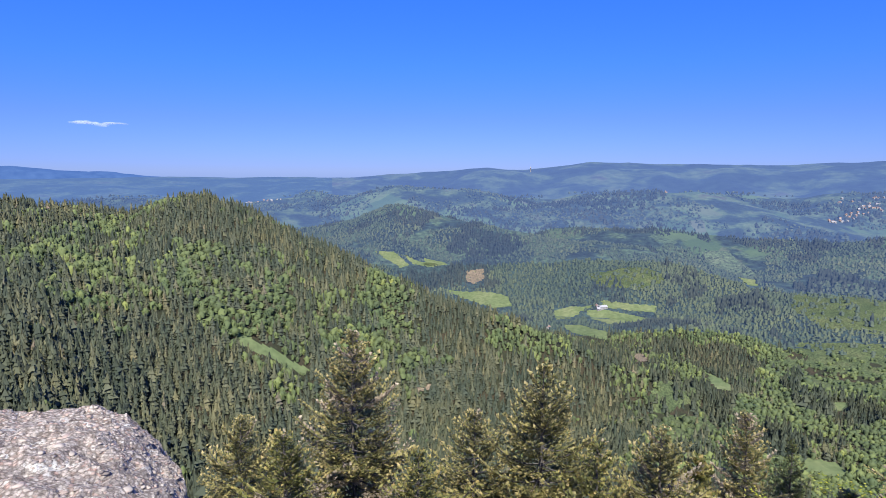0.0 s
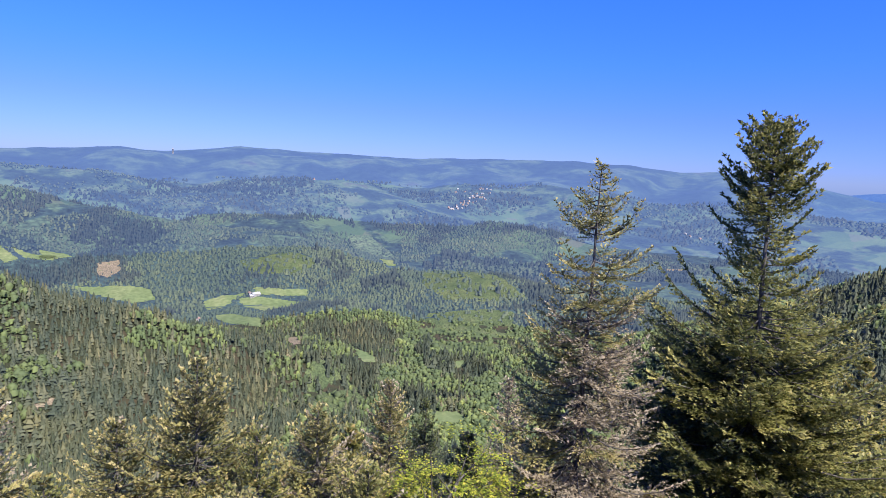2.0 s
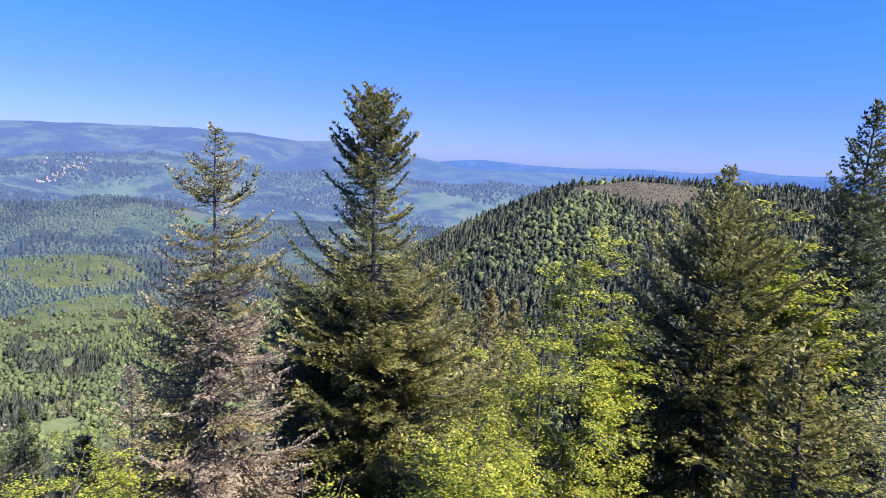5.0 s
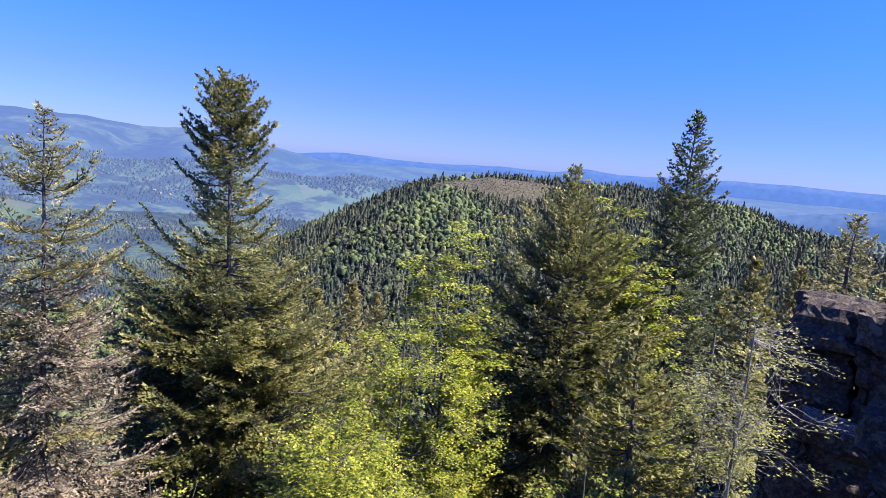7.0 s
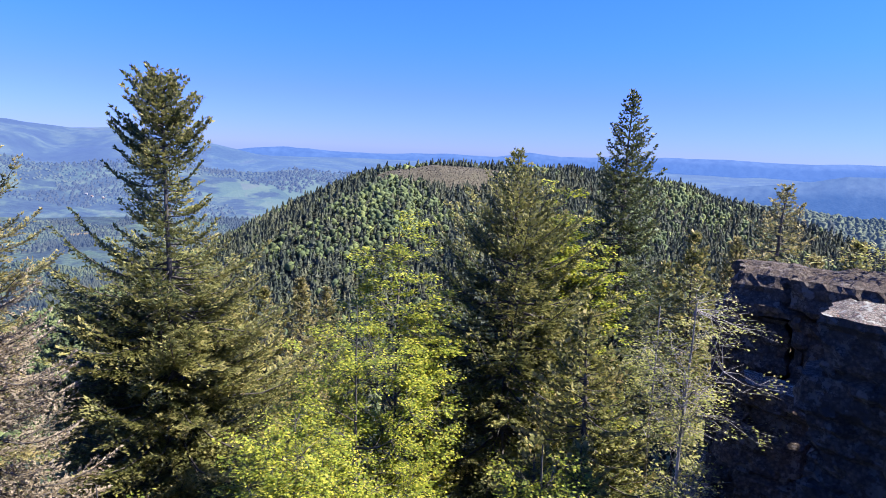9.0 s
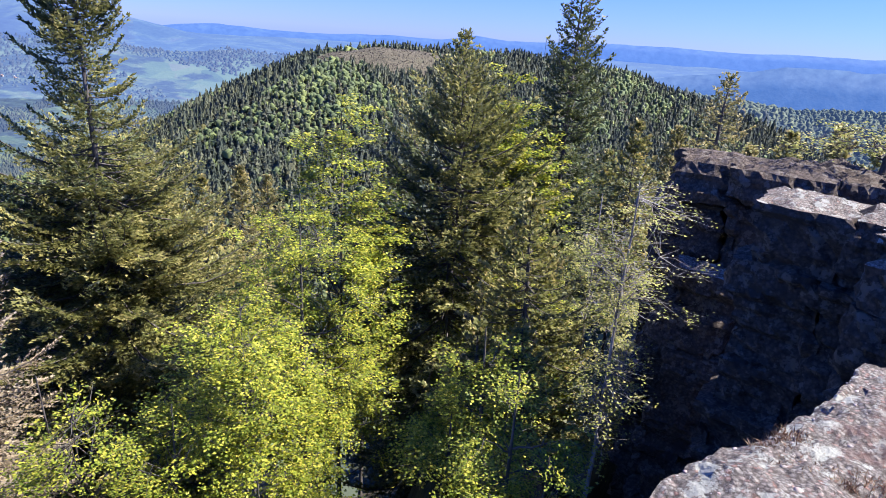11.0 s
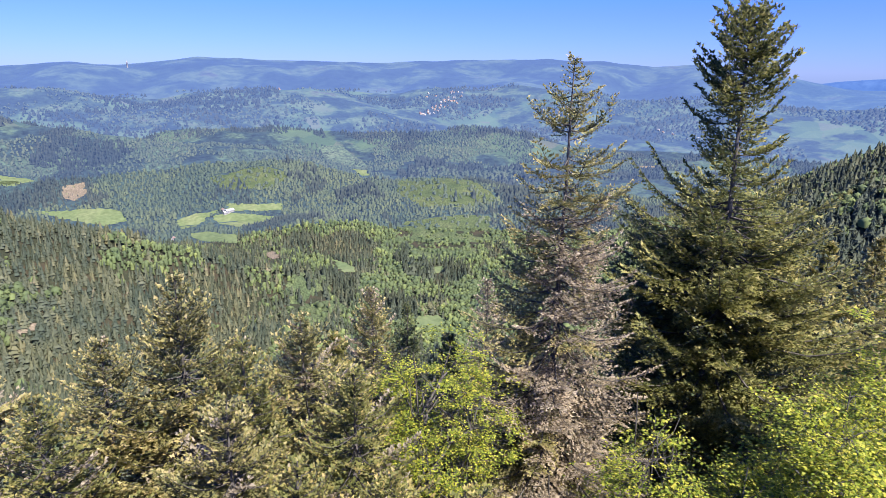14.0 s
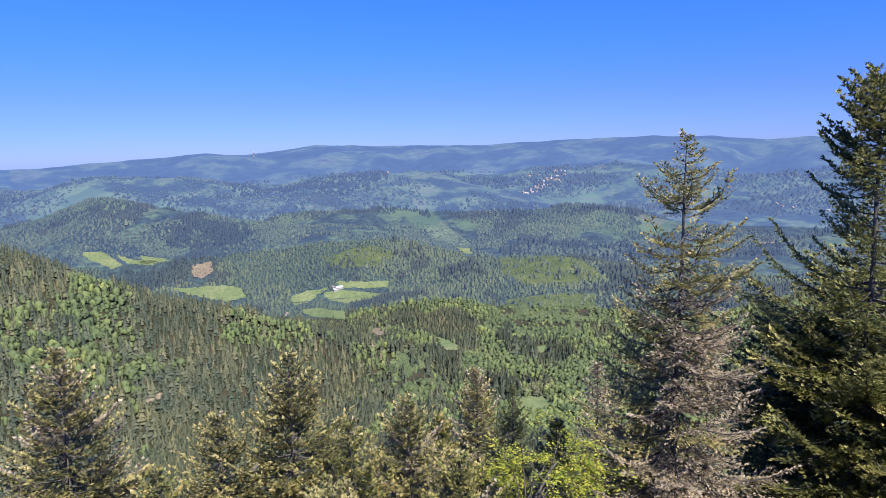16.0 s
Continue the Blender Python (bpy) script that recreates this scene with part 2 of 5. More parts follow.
M["birch_bark"] = bark_material("birch_bark", (0.09, 0.08, 0.07), (0.4, 0.37, 0.34), 6.0)
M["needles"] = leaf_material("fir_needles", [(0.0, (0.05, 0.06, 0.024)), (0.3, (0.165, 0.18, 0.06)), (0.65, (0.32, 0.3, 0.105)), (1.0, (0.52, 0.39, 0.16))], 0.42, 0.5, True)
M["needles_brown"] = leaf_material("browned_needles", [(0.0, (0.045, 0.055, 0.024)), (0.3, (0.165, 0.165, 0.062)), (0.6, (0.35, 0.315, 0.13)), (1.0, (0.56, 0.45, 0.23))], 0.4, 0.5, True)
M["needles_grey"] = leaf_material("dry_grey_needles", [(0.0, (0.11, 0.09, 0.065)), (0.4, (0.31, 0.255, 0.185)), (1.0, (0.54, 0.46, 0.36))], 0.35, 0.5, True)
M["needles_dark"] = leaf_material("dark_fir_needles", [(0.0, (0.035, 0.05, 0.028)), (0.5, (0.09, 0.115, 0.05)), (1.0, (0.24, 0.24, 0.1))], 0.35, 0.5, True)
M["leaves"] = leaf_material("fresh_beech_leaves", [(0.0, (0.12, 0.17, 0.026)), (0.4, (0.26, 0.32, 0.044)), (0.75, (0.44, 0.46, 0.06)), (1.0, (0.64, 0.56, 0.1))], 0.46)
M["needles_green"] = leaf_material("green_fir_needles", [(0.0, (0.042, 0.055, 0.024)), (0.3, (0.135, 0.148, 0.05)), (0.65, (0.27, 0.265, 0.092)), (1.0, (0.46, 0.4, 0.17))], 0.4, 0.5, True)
M["leaves_pale"] = leaf_material("young_birch_leaves", [(0.0, (0.2, 0.23, 0.06)), (0.5, (0.36, 0.38, 0.1)), (1.0, (0.52, 0.46, 0.2))], 0.45)
M["rock"] = rock_material("conglomerate", [(0.15, (0.34, 0.285, 0.24)), (0.4, (0.5, 0.45, 0.385)), (0.65, (0.6, 0.555, 0.48)), (0.9, (0.54, 0.39, 0.315))], (0.6, 0.58, 0.51), (0.16, 0.135, 0.115), 40.0, 0.8, 0.022, 0.6, 34.0)
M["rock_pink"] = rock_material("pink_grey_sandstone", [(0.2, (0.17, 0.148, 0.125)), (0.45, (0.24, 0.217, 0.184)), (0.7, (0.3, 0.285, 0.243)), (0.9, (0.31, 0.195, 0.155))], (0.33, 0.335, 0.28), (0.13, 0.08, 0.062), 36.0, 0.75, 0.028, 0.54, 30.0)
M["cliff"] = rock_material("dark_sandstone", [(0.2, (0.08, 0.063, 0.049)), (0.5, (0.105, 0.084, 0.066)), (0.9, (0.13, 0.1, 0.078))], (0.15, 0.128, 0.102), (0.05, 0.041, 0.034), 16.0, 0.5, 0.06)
M["pebble"] = wood_material("pebbles", [(0.0, (0.16, 0.135, 0.12)), (0.25, (0.33, 0.29, 0.255)), (0.6, (0.44, 0.395, 0.34)), (0.85, (0.38, 0.26, 0.21)), (1.0, (0.46, 0.42, 0.37))], 1.5, [(0.35, (0.6, 0.58, 0.56)), (0.6, (1.1, 1.08, 1.05))], 0.8)
M["wall"] = plain_material("white_plaster", (0.27, 0.255, 0.245))
M["roof"] = plain_material("red_roof_tiles", (0.25, 0.165, 0.135))
M["roof_grey"] = plain_material("grey_roof", (0.3, 0.3, 0.31))
M["steel"] = plain_material("galvanised_steel", (0.4, 0.41, 0.42), 0.5, 0.15, 2.0, 0.6)
M["cloud"], cn, cl, cb_ = node_material("cloud", 1.0)
cb_.inputs["Base Color"].default_value, cb_.inputs["Alpha"].default_value = (0.85, 0.86, 0.9, 1), 0.1
M["litter"] = ground_material("dry_leaf_litter", [(0.3, (0.16, 0.105, 0.06)), (0.55, (0.28, 0.19, 0.11)), (0.75, (0.12, 0.12, 0.05))], 0.9, 9.0, 0.05)
M["heather"] = leaf_material("dry_heather", [(0.0, (0.1, 0.06, 0.04)), (0.5, (0.22, 0.12, 0.08)), (1.0, (0.3, 0.22, 0.12))], 0.1)


# ---- mesh helpers ----
def mesh_np(name, verts, tris, material, smooth=False, tint=None):
    """A mesh from whole arrays of corners and triangles."""
    me = bpy.data.meshes.new(name)
    verts, tris = np.asarray(verts, np.float32), np.asarray(tris, np.int32)
    me.vertices.add(len(verts))
    me.vertices.foreach_set("co", verts.ravel())
    me.loops.add(tris.size)
    me.loops.foreach_set("vertex_index", tris.ravel())
    me.polygons.add(len(tris))
    me.polygons.foreach_set("loop_start", np.arange(0, tris.size, 3, dtype=np.int32))
    me.update(calc_edges=True)
    if smooth:
        me.polygons.foreach_set("use_smooth", np.ones(len(tris), bool))
    me.materials.append(material)
    if tint is not None:             # each tree's, stone's or needle tuft's own tone of colour
        at = me.attributes.new("tint", "FLOAT", "POINT")
        at.data.foreach_set("value", np.asarray(tint, np.float32))
    return me


def part(name, data, parent, label=""):
    """Links a mesh, or a bmesh with its material, as one part of a thing."""
    ob = new(name, data)
    ob.parent = parent
    return tagged(ob, label)


def thing(name, label, category, m=None, group="", kind="", data=None):
    ob = new(name, data)
    if m is not None:
        ob.matrix_world = m
    return tagged(ob, label, category, group, kind)


def site(bearing, distance):
    b = radians(bearing)
    return math.sin(b) * distance, math.cos(b) * distance


# ---- the lie of the land ----
def lattice(ix, iy, seed):
    h = (ix * 374761393 + iy * 668265263 + seed * 974634777) & 0xFFFFFFFF
    h = ((h ^ (h >> 13)) * 1274126177) & 0xFFFFFFFF
    return ((h ^ (h >> 16)) & 0xFFFF) / 65535.0


def rough_np(x, y, scale, seed=0, octaves=3):
    """Smooth random field over the plan, about -1 to 1."""
    out, amp = np.zeros(np.shape(x)), 1.0
    for o in range(octaves):
        u, v = np.asarray(x) / scale, np.asarray(y) / scale
        iu, iv = np.floor(u).astype(np.int64), np.floor(v).astype(np.int64)
        fu, fv = u - iu, v - iv
        fu, fv = fu * fu * (3 - 2 * fu), fv * fv * (3 - 2 * fv)
        a, b = lattice(iu, iv, seed + o), lattice(iu + 1, iv, seed + o)
        c, d = lattice(iu, iv + 1, seed + o), lattice(iu + 1, iv + 1, seed + o)
        out += amp * (2 * ((a * (1 - fu) + b * fu) * (1 - fv) + (c * (1 - fu) + d * fu) * fv) - 1)
        scale, amp = scale / 2, amp / 2
    return out


def step_np(a, b, v):
    t = np.clip((v - a) / (b - a), 0, 1)
    return t * t * (3 - 2 * t)


# crests of the hills: bearing, distance, height; then the fall of the sides and the rounding of the top
CRESTS = {
    "left_hill": ([(-75, 900, 300), (-50, 1000, 290), (-35, 1050, 286), (-30, 1064, 276), (-25.7, 1075, 268), (-23.5, 1080, 286), (-21.3, 1080, 291), (-19.1, 1073, 280), (-16.8, 1054, 256), (-14.4, 1036, 230), (-12.5, 1022, 220), (-9.5, 1000, 193), (-4.4, 975, 156), (-2, 963, 136), (1, 953, 124), (5.2, 940, 106), (9.6, 930, 83), (14, 930, 60), (19, 930, 35), (24, 960, 8)], None, 25),
    "right_hill": ([(58, 960, 117), (63.7, 940, 185), (66.5, 940, 202), (69.4, 940, 225), (71.4, 940, 239), (73.4, 941, 259), (75.4, 948, 274), (78.4, 970, 297), (81.5, 996, 306), (84.6, 1026, 305), (91.7, 1097, 304), (95.6, 1136, 302), (102.6, 1206, 287), (105.8, 1238, 261), (110, 1295, 251), (113.8, 1352, 241), (116.3, 1390, 234), (125, 1450, 237), (135, 1500, 227)], 0.5, 30),
    "middle_hill": ([(-12, 2300, 100), (-7.4, 2280, 132), (-4.1, 2200, 189), (-1.8, 2150, 176), (0.8, 2100, 161), (7.6, 2000, 143), (12.9, 1920, 136), (17.5, 1850, 116), (20, 1800, 94), (22, 1720, 57), (23.2, 1620, 12)], 0.3, 40),
    "middle_spur": ([(5.5, 2010, 138), (8.0, 1800, 88), (10.5, 1640, 40), (12, 1560, 8)], 0.34, 25),
    "middle_rib": ([(13.5, 1910, 132), (16.0, 1740, 86), (18.5, 1620, 42), (20, 1530, 6)], 0.36, 22),
    "ravine_bank": ([(24.1, 1700, -5), (27.3, 1800, 33), (31.4, 1950, 45), (35.5, 2000, 52), (40.4, 1950, 54), (45, 1850, 35), (50, 1700, 8)], 0.3, 35),
    "clearcut_spur": ([(27, 1560, 22), (30.4, 1550, 66), (33.5, 1550, 74), (36, 1520, 64), (38.5, 1500, 50), (40.5, 1450, 28), (45, 1400, 4)], 0.21, 45),
    "dark_spur": ([(27, 2500, -10), (28.9, 2550, 14), (31.4, 2600, 57), (35.5, 2600, 83), (40.4, 2600, 72), (42.3, 2580, 45), (48, 2500, 20)], 0.25, 60),
    "low_knoll": ([(17.5, 1290, 8), (20.5, 1310, 34), (24, 1270, 30), (28, 1220, 8)], 0.24, 35),
    "front_hills": ([(-11, 3600, 195), (-2, 3350, 232), (4, 3300, 225), (8, 3350, 150)], 0.3, 60),
    "back_hill": ([(3.5, 2800, 80), (5.3, 2900, 115), (9.2, 3100, 171), (13.2, 3200, 222), (17.2, 3250, 239), (21.3, 3250, 241), (26, 3300, 205), (30, 3350, 150)], 0.24, 50),
    "village_spur": ([(23, 2750, 60), (27, 2900, 120), (30, 3100, 160), (33, 3600, 220)], 0.25, 50),
    "far_ridge": ([(-14, 4500, 270), (-7, 4500, 296), (-0.7, 4500, 328), (3.9, 4500, 350), (6.9, 4550, 337), (13.4, 4600, 390), (19.5, 4600, 380), (25, 4600, 376), (29, 4600, 372), (35, 4600, 393), (40, 4600, 400), (47.5, 4600, 392), (51.7, 4600, 356), (54.7, 4600, 375), (60, 4600, 320), (64, 4600, 250)], 0.2, 60),
}


def crest_height(x, y, points, fall, rounding):
    steep = 0.35 if fall is not None else 0.8
    if fall is None:                 # the left hill: gentle where it turns to the lookout, steeper along its spur
        fall = np.interp(np.degrees(np.arctan2(x, y)), [-34, -21, -6], [0.27, 0.5, 0.75])
    best = np.full(np.shape(x), -1e4)
    pts = [(*site(b, d), z) for b, d, z in points]
    for (x0, y0, z0), (x1, y1, z1) in zip(pts, pts[1:]):
        dx, dy = x1 - x0, y1 - y0
        t = np.clip(((x - x0) * dx + (y - y0) * dy) / (dx * dx + dy * dy), 0, 1)
        d = np.hypot(x - x0 - t * dx, y - y0 - t * dy)
        beyond = np.hypot(x, y) > np.hypot(x0 + t * dx, y0 + t * dy)
        side = np.where(beyond, np.maximum(fall, steep), fall)
        best = np.maximum(best, z0 + t * (z1 - z0) - side * (np.sqrt(d * d + rounding * rounding) - rounding))
    return best


def land(x, y):
    """Height of the ground over the plan."""
    x, y = np.asarray(x, float), np.asarray(y, float)
    r = np.hypot(x, y)
    b = np.degrees(np.arctan2(x, y))
    base = np.interp(r, [0, 2400, 3000, 3400, 4000, 4900], [0, 0, 70, 140, 215, 287])
    base = base + 5 * rough_np(x, y, 420, 5) - 50 * step_np(58, 67, b) * step_np(3300, 4500, r)
    wander = 9 * rough_np(x, y, 260, 9, 4) * step_np(150, 500, r) + 22 * rough_np(x, y, 340, 14, 3) * step_np(1400, 2000, r) * (1 - step_np(3900, 4400, r)) + 42 * rough_np(b * 60, r * 0.25, 380, 77, 3) * step_np(3300, 3800, r) * (1 - step_np(4150, 4480, r))
    # the lookout's own slope falls steeply ahead, and stays a shoulder to the sides and behind
    ahead = np.interp(r, [0, 2.6, 4.0, 8, 20, 60, 200, 450, 600, 720, 1400], [2.3, 2.6, 8.5, 12, 21.5, 47, 122, 240, 296, 335, 480])
    shoulder = np.interp(r, [0, 3, 4.5, 9.5, 13, 17, 40, 120, 300, 900, 1400], [2.3, 2.8, 10, 11, 11, 6, 9, 30, 95, 230, 330])
    behind = np.interp(r, [0, 30, 200, 900, 5000], [2.3, 3, 40, 200, 330])
    w = np.maximum(step_np(101, 112, b), step_np(-66, -80, b))
    w2 = np.maximum(step_np(130, 150, b), step_np(-85, -110, b))
    bank = np.interp(r, [0, 2.6, 4.0, 8, 14, 20, 32, 60, 200, 450, 600, 720, 1400], [2.3, 2.6, 7.0, 8.4, 9.9, 15, 27, 48, 122, 240, 296, 335, 480])
    w3 = step_np(80, 90, b) * (1 - step_np(101, 108, b))
    ahead = ahead * (1 - w3) + bank * w3
    slope = ahead * (1 - w) + shoulder * w
    slope = slope * (1 - w2) + behind * w2
    out = EYE - slope + 0.5 * rough_np(x, y, 7, 2) * step_np(4, 20, r)
    for points, fall, rounding in CRESTS.values():
        h = crest_height(x, y, points, fall, rounding) + wander
        k = 14.0
        out = np.where(r > 120, np.maximum(out, h) + k * np.exp(-np.abs(out - h) / k) * 0.35, np.maximum(out, h))
    return np.maximum(out, base + 0.4 * wander)


def polar_sheet(name, bearings, radii, material):
    bb, rr = np.meshgrid(np.radians(bearings), radii, indexing="ij")
    x, y = np.sin(bb) * rr, np.cos(bb) * rr
    v = np.stack([x, y, land(x, y)], -1).reshape(-1, 3)
    nb, nr = len(bearings), len(radii)
    i, j = np.meshgrid(np.arange(nb - 1), np.arange(nr - 1), indexing="ij")
    a = (i * nr + j).ravel()
    t = np.concatenate([np.stack([a, a + 1, a + nr + 1], 1), np.stack([a, a + nr + 1, a + nr], 1)])
    return mesh_np(name, v, t, material, True)


FAR_START = 1250.0
ring = np.concatenate([np.linspace(-180, -60, 40, endpoint=False), np.linspace(-60, 132, 430, endpoint=False), np.linspace(132, 180, 18)])
near_radii = np.concatenate([np.linspace(0.2, 12, 24, endpoint=False), np.geomspace(12, FAR_START, 105)])
ground = thing("ground", "wooded mountain slopes and valley floor with leaf litter", "ground", kind="structure", data=polar_sheet("ground", ring, near_radii, M["floor"]))
far_ring = np.concatenate([np.linspace(-180, -60, 40, endpoint=False), np.linspace(-60, 132, 480, endpoint=False), np.linspace(132, 180, 18)])
plain_ring, left_ring, right_ring = far_ring[far_ring < -9.6], far_ring[(far_ring > -10.1) & (far_ring < 62.4)], far_ring[far_ring > 61.6]
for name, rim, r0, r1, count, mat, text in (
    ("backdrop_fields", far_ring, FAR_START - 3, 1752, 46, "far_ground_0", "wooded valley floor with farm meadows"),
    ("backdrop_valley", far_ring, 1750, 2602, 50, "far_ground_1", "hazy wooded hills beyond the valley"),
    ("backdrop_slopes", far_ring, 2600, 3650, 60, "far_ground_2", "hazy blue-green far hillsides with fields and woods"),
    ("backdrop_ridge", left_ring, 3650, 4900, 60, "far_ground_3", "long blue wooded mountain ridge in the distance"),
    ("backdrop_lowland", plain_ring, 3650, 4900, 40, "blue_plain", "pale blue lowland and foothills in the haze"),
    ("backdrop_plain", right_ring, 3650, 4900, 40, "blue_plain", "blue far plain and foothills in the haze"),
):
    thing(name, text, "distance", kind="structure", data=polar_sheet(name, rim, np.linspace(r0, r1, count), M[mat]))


# ---- blue mountains on the horizon ----
def horizon_range(name, label, bearings, rise, distance, foot, mat="blue_hills"):
    """A long low mountain chain: a ridge with a slope to either side."""
    bs = np.linspace(bearings[0], bearings[-1], 160)
    zs = np.interp(bs, bearings, rise)
    x, y = np.sin(np.radians(bs)), np.cos(np.radians(bs))
    zs = EYE + zs + 3.5 * rough_np(bs * 40, bs * 0, 60, 31, 4)
    rows = []
    for d, k in ((distance - 170, 0.0), (distance - 80, 0.72), (distance, 1.0), (distance + 40, 0.4)):
        rows.append(np.stack([x * d, y * d, foot + (zs - foot) * k], 1))
    v = np.concatenate(rows)
    n = len(bs)
    a = np.concatenate([np.arange(n - 1) + n * r for r in range(3)])
    t = np.concatenate([np.stack([a, a + 1, a + n + 1], 1), np.stack([a, a + n + 1, a + n], 1)])
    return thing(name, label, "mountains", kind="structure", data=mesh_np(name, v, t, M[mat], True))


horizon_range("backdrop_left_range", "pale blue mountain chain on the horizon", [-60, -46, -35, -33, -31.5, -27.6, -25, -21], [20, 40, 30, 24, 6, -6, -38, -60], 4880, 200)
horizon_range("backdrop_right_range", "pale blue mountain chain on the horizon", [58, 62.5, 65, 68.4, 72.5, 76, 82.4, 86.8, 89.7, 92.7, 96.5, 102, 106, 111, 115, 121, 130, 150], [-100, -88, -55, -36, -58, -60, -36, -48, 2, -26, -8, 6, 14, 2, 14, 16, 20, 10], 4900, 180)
# brought nearer and scaled to fit the camera's view, hiding the plain behind
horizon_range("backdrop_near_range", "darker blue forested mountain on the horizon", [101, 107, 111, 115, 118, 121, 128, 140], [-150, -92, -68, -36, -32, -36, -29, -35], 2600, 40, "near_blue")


# ---- meadows, clearings and tracks on the slopes: plan corners cast from the camera's view onto the land ----
FIELDS = {
    "meadow/meadow": [
        [(377, 1456), (418, 1434), (490, 1411), (478, 1384), (426, 1399), (366, 1427)],
        [(360, 1415), (420, 1381), (455, 1352), (415, 1317), (367, 1312), (334, 1372), (328, 1413)],
        [(257, 1431), (299, 1441), (355, 1433), (325, 1414), (285, 1382), (253, 1364)],
        [(254, 1316), (298, 1314), (332, 1213), (314, 1177), (260, 1249)],
        [(-53, 1805), (-9, 1795), (14, 1754), (-22, 1739), (-55, 1748)],
        [(4, 1607), (84, 1584), (163, 1534), (169, 1476), (125, 1469), (57, 1545)],
        [(-201, 1846), (-143, 1843), (-93, 1747), (-117, 1732), (-171, 1790)],
        [(-136, 1836), (-62, 1771), (-15, 1760), (-28, 1727), (-80, 1753)],
        [(423, 988), (441, 927), (434, 900), (409, 905)],
        [(420, 696), (454, 692), (457, 662), (436, 650), (398, 665)],
        [(556, 858), (580, 862), (562, 830), (538, 827)],
        [(799, 1676), (1001, 1982), (807, 1583), (787, 1590)],
        [(-246, 721), (-232, 728), (-161, 739), (-163, 729), (-232, 708)],
    ],
    "clearing/clearing": [
        [(64, 1713), (112, 1727), (112, 1664), (80, 1629), (62, 1659)],
        [(342, 1090), (369, 1089), (350, 1040), (334, 1047)],
        [(-37, 802), (-14, 807), (-14, 799), (-34, 792)],
        [(-364, 580), (-360, 603), (-353, 594), (-354, 566)],
        [(-383, 694), (-379, 701), (-361, 666), (-364, 661)],
        [(923, 1360), (951, 1337), (953, 1287), (921, 1319)],
        [(1834, 1471), (1882, 1438), (1853, 1414), (1806, 1441)],
    ],
    "glade/glade": [
        [(884, 1539), (1022, 1545), (906, 1179), (893, 1093), (785, 1101), (720, 1156), (714, 1258)],
        [(655, 1120), (814, 1040), (722, 905), (623, 873), (553, 908), (576, 1029)],
        [(377, 1616), (506, 1636), (574, 1549), (490, 1481), (385, 1523)],
        [(293, 851), (375, 930), (353, 769), (300, 743), (282, 799)],
    ],
    "glade/far_glade": [
        [(940, 2260), (1030, 2238), (1027, 2015), (985, 1960), (925, 2060)],
        [(1714, 1181), (1762, 1357), (1900, 1340), (1800, 1230)],
    ],
    "scrub/brownscrub": [
        [(916, 232), (977, 190), (1019, 107), (1059, 37), (983, 55), (927, 73), (908, 112), (912, 153), (895, 190), (895, 215)],
    ],
}


# stands of one kind in the woods: bearing, distance, half their spread in degrees and in metres
STANDS = {
    "dark": [(37.5, 1860, 7.0, 110), (33.5, 1010, 2.6, 55), (30.6, 1060, 1.0, 60), (35.5, 2600, 7.0, 150), (13, 3150, 7.5, 230), (41.8, 1440, 2.6, 80), (35.6, 1400, 2.8, 28), (20.8, 1660, 2.0, 110), (4.5, 1900, 3.0, 90), (26.5, 1480, 2.2, 90), (22.0, 940, 2.6, 50), (29.5, 830, 1.8, 40), (49, 2100, 4.0, 60), (47.5, 1500, 3.0, 60), (55, 2250, 4.5, 55), (26, 3480, 4.0, 90), (37.5, 3330, 2.2, 130)],
    "plantation": [(24.6, 1125, 2.2, 60), (18.2, 1340, 3.2, 70), (20.4, 1180, 1.6, 30)],
    "young": [(34, 1190, 5.0, 120), (14.5, 1690, 2.6, 90), (30, 940, 3.2, 70), (21.0, 820, 2.2, 50), (37, 900, 3.0, 60), (27, 1650, 2.0, 70), (-17.8, 880, 5.4, 95), (-5.0, 905, 2.6, 55), (-1.5, 815, 2.2, 40), (24.7, 2320, 2.2, 190), (47, 1900, 6.0, 70), (51, 2500, 4.0, 110)],
}


def in_stand(x, y, which):
    """How deep a spot lies in the stands of a kind: above 0 inside, with an uneven edge."""
    r, b = np.hypot(x, y), np.degrees(np.arctan2(x, y))
    deep = np.full(np.shape(x), -9.0)
    for b0, r0, hb, hr_ in STANDS[which]:
        deep = np.maximum(deep, 1 - np.hypot((b - b0) / hb, (r - r0) / hr_))
    return deep + 0.42 * rough_np(x, y, 130, 61, 4)


def inside(px, py, poly):
    res = np.zeros(np.shape(px), bool)
    for (x0, y0), (x1, y1) in zip(poly, poly[1:] + poly[:1]):
        cross = ((y0 > py) != (y1 > py)) & (px < (x1 - x0) * (py - y0) / (y1 - y0 + 1e-9) + x0)
        res ^= cross
    return res


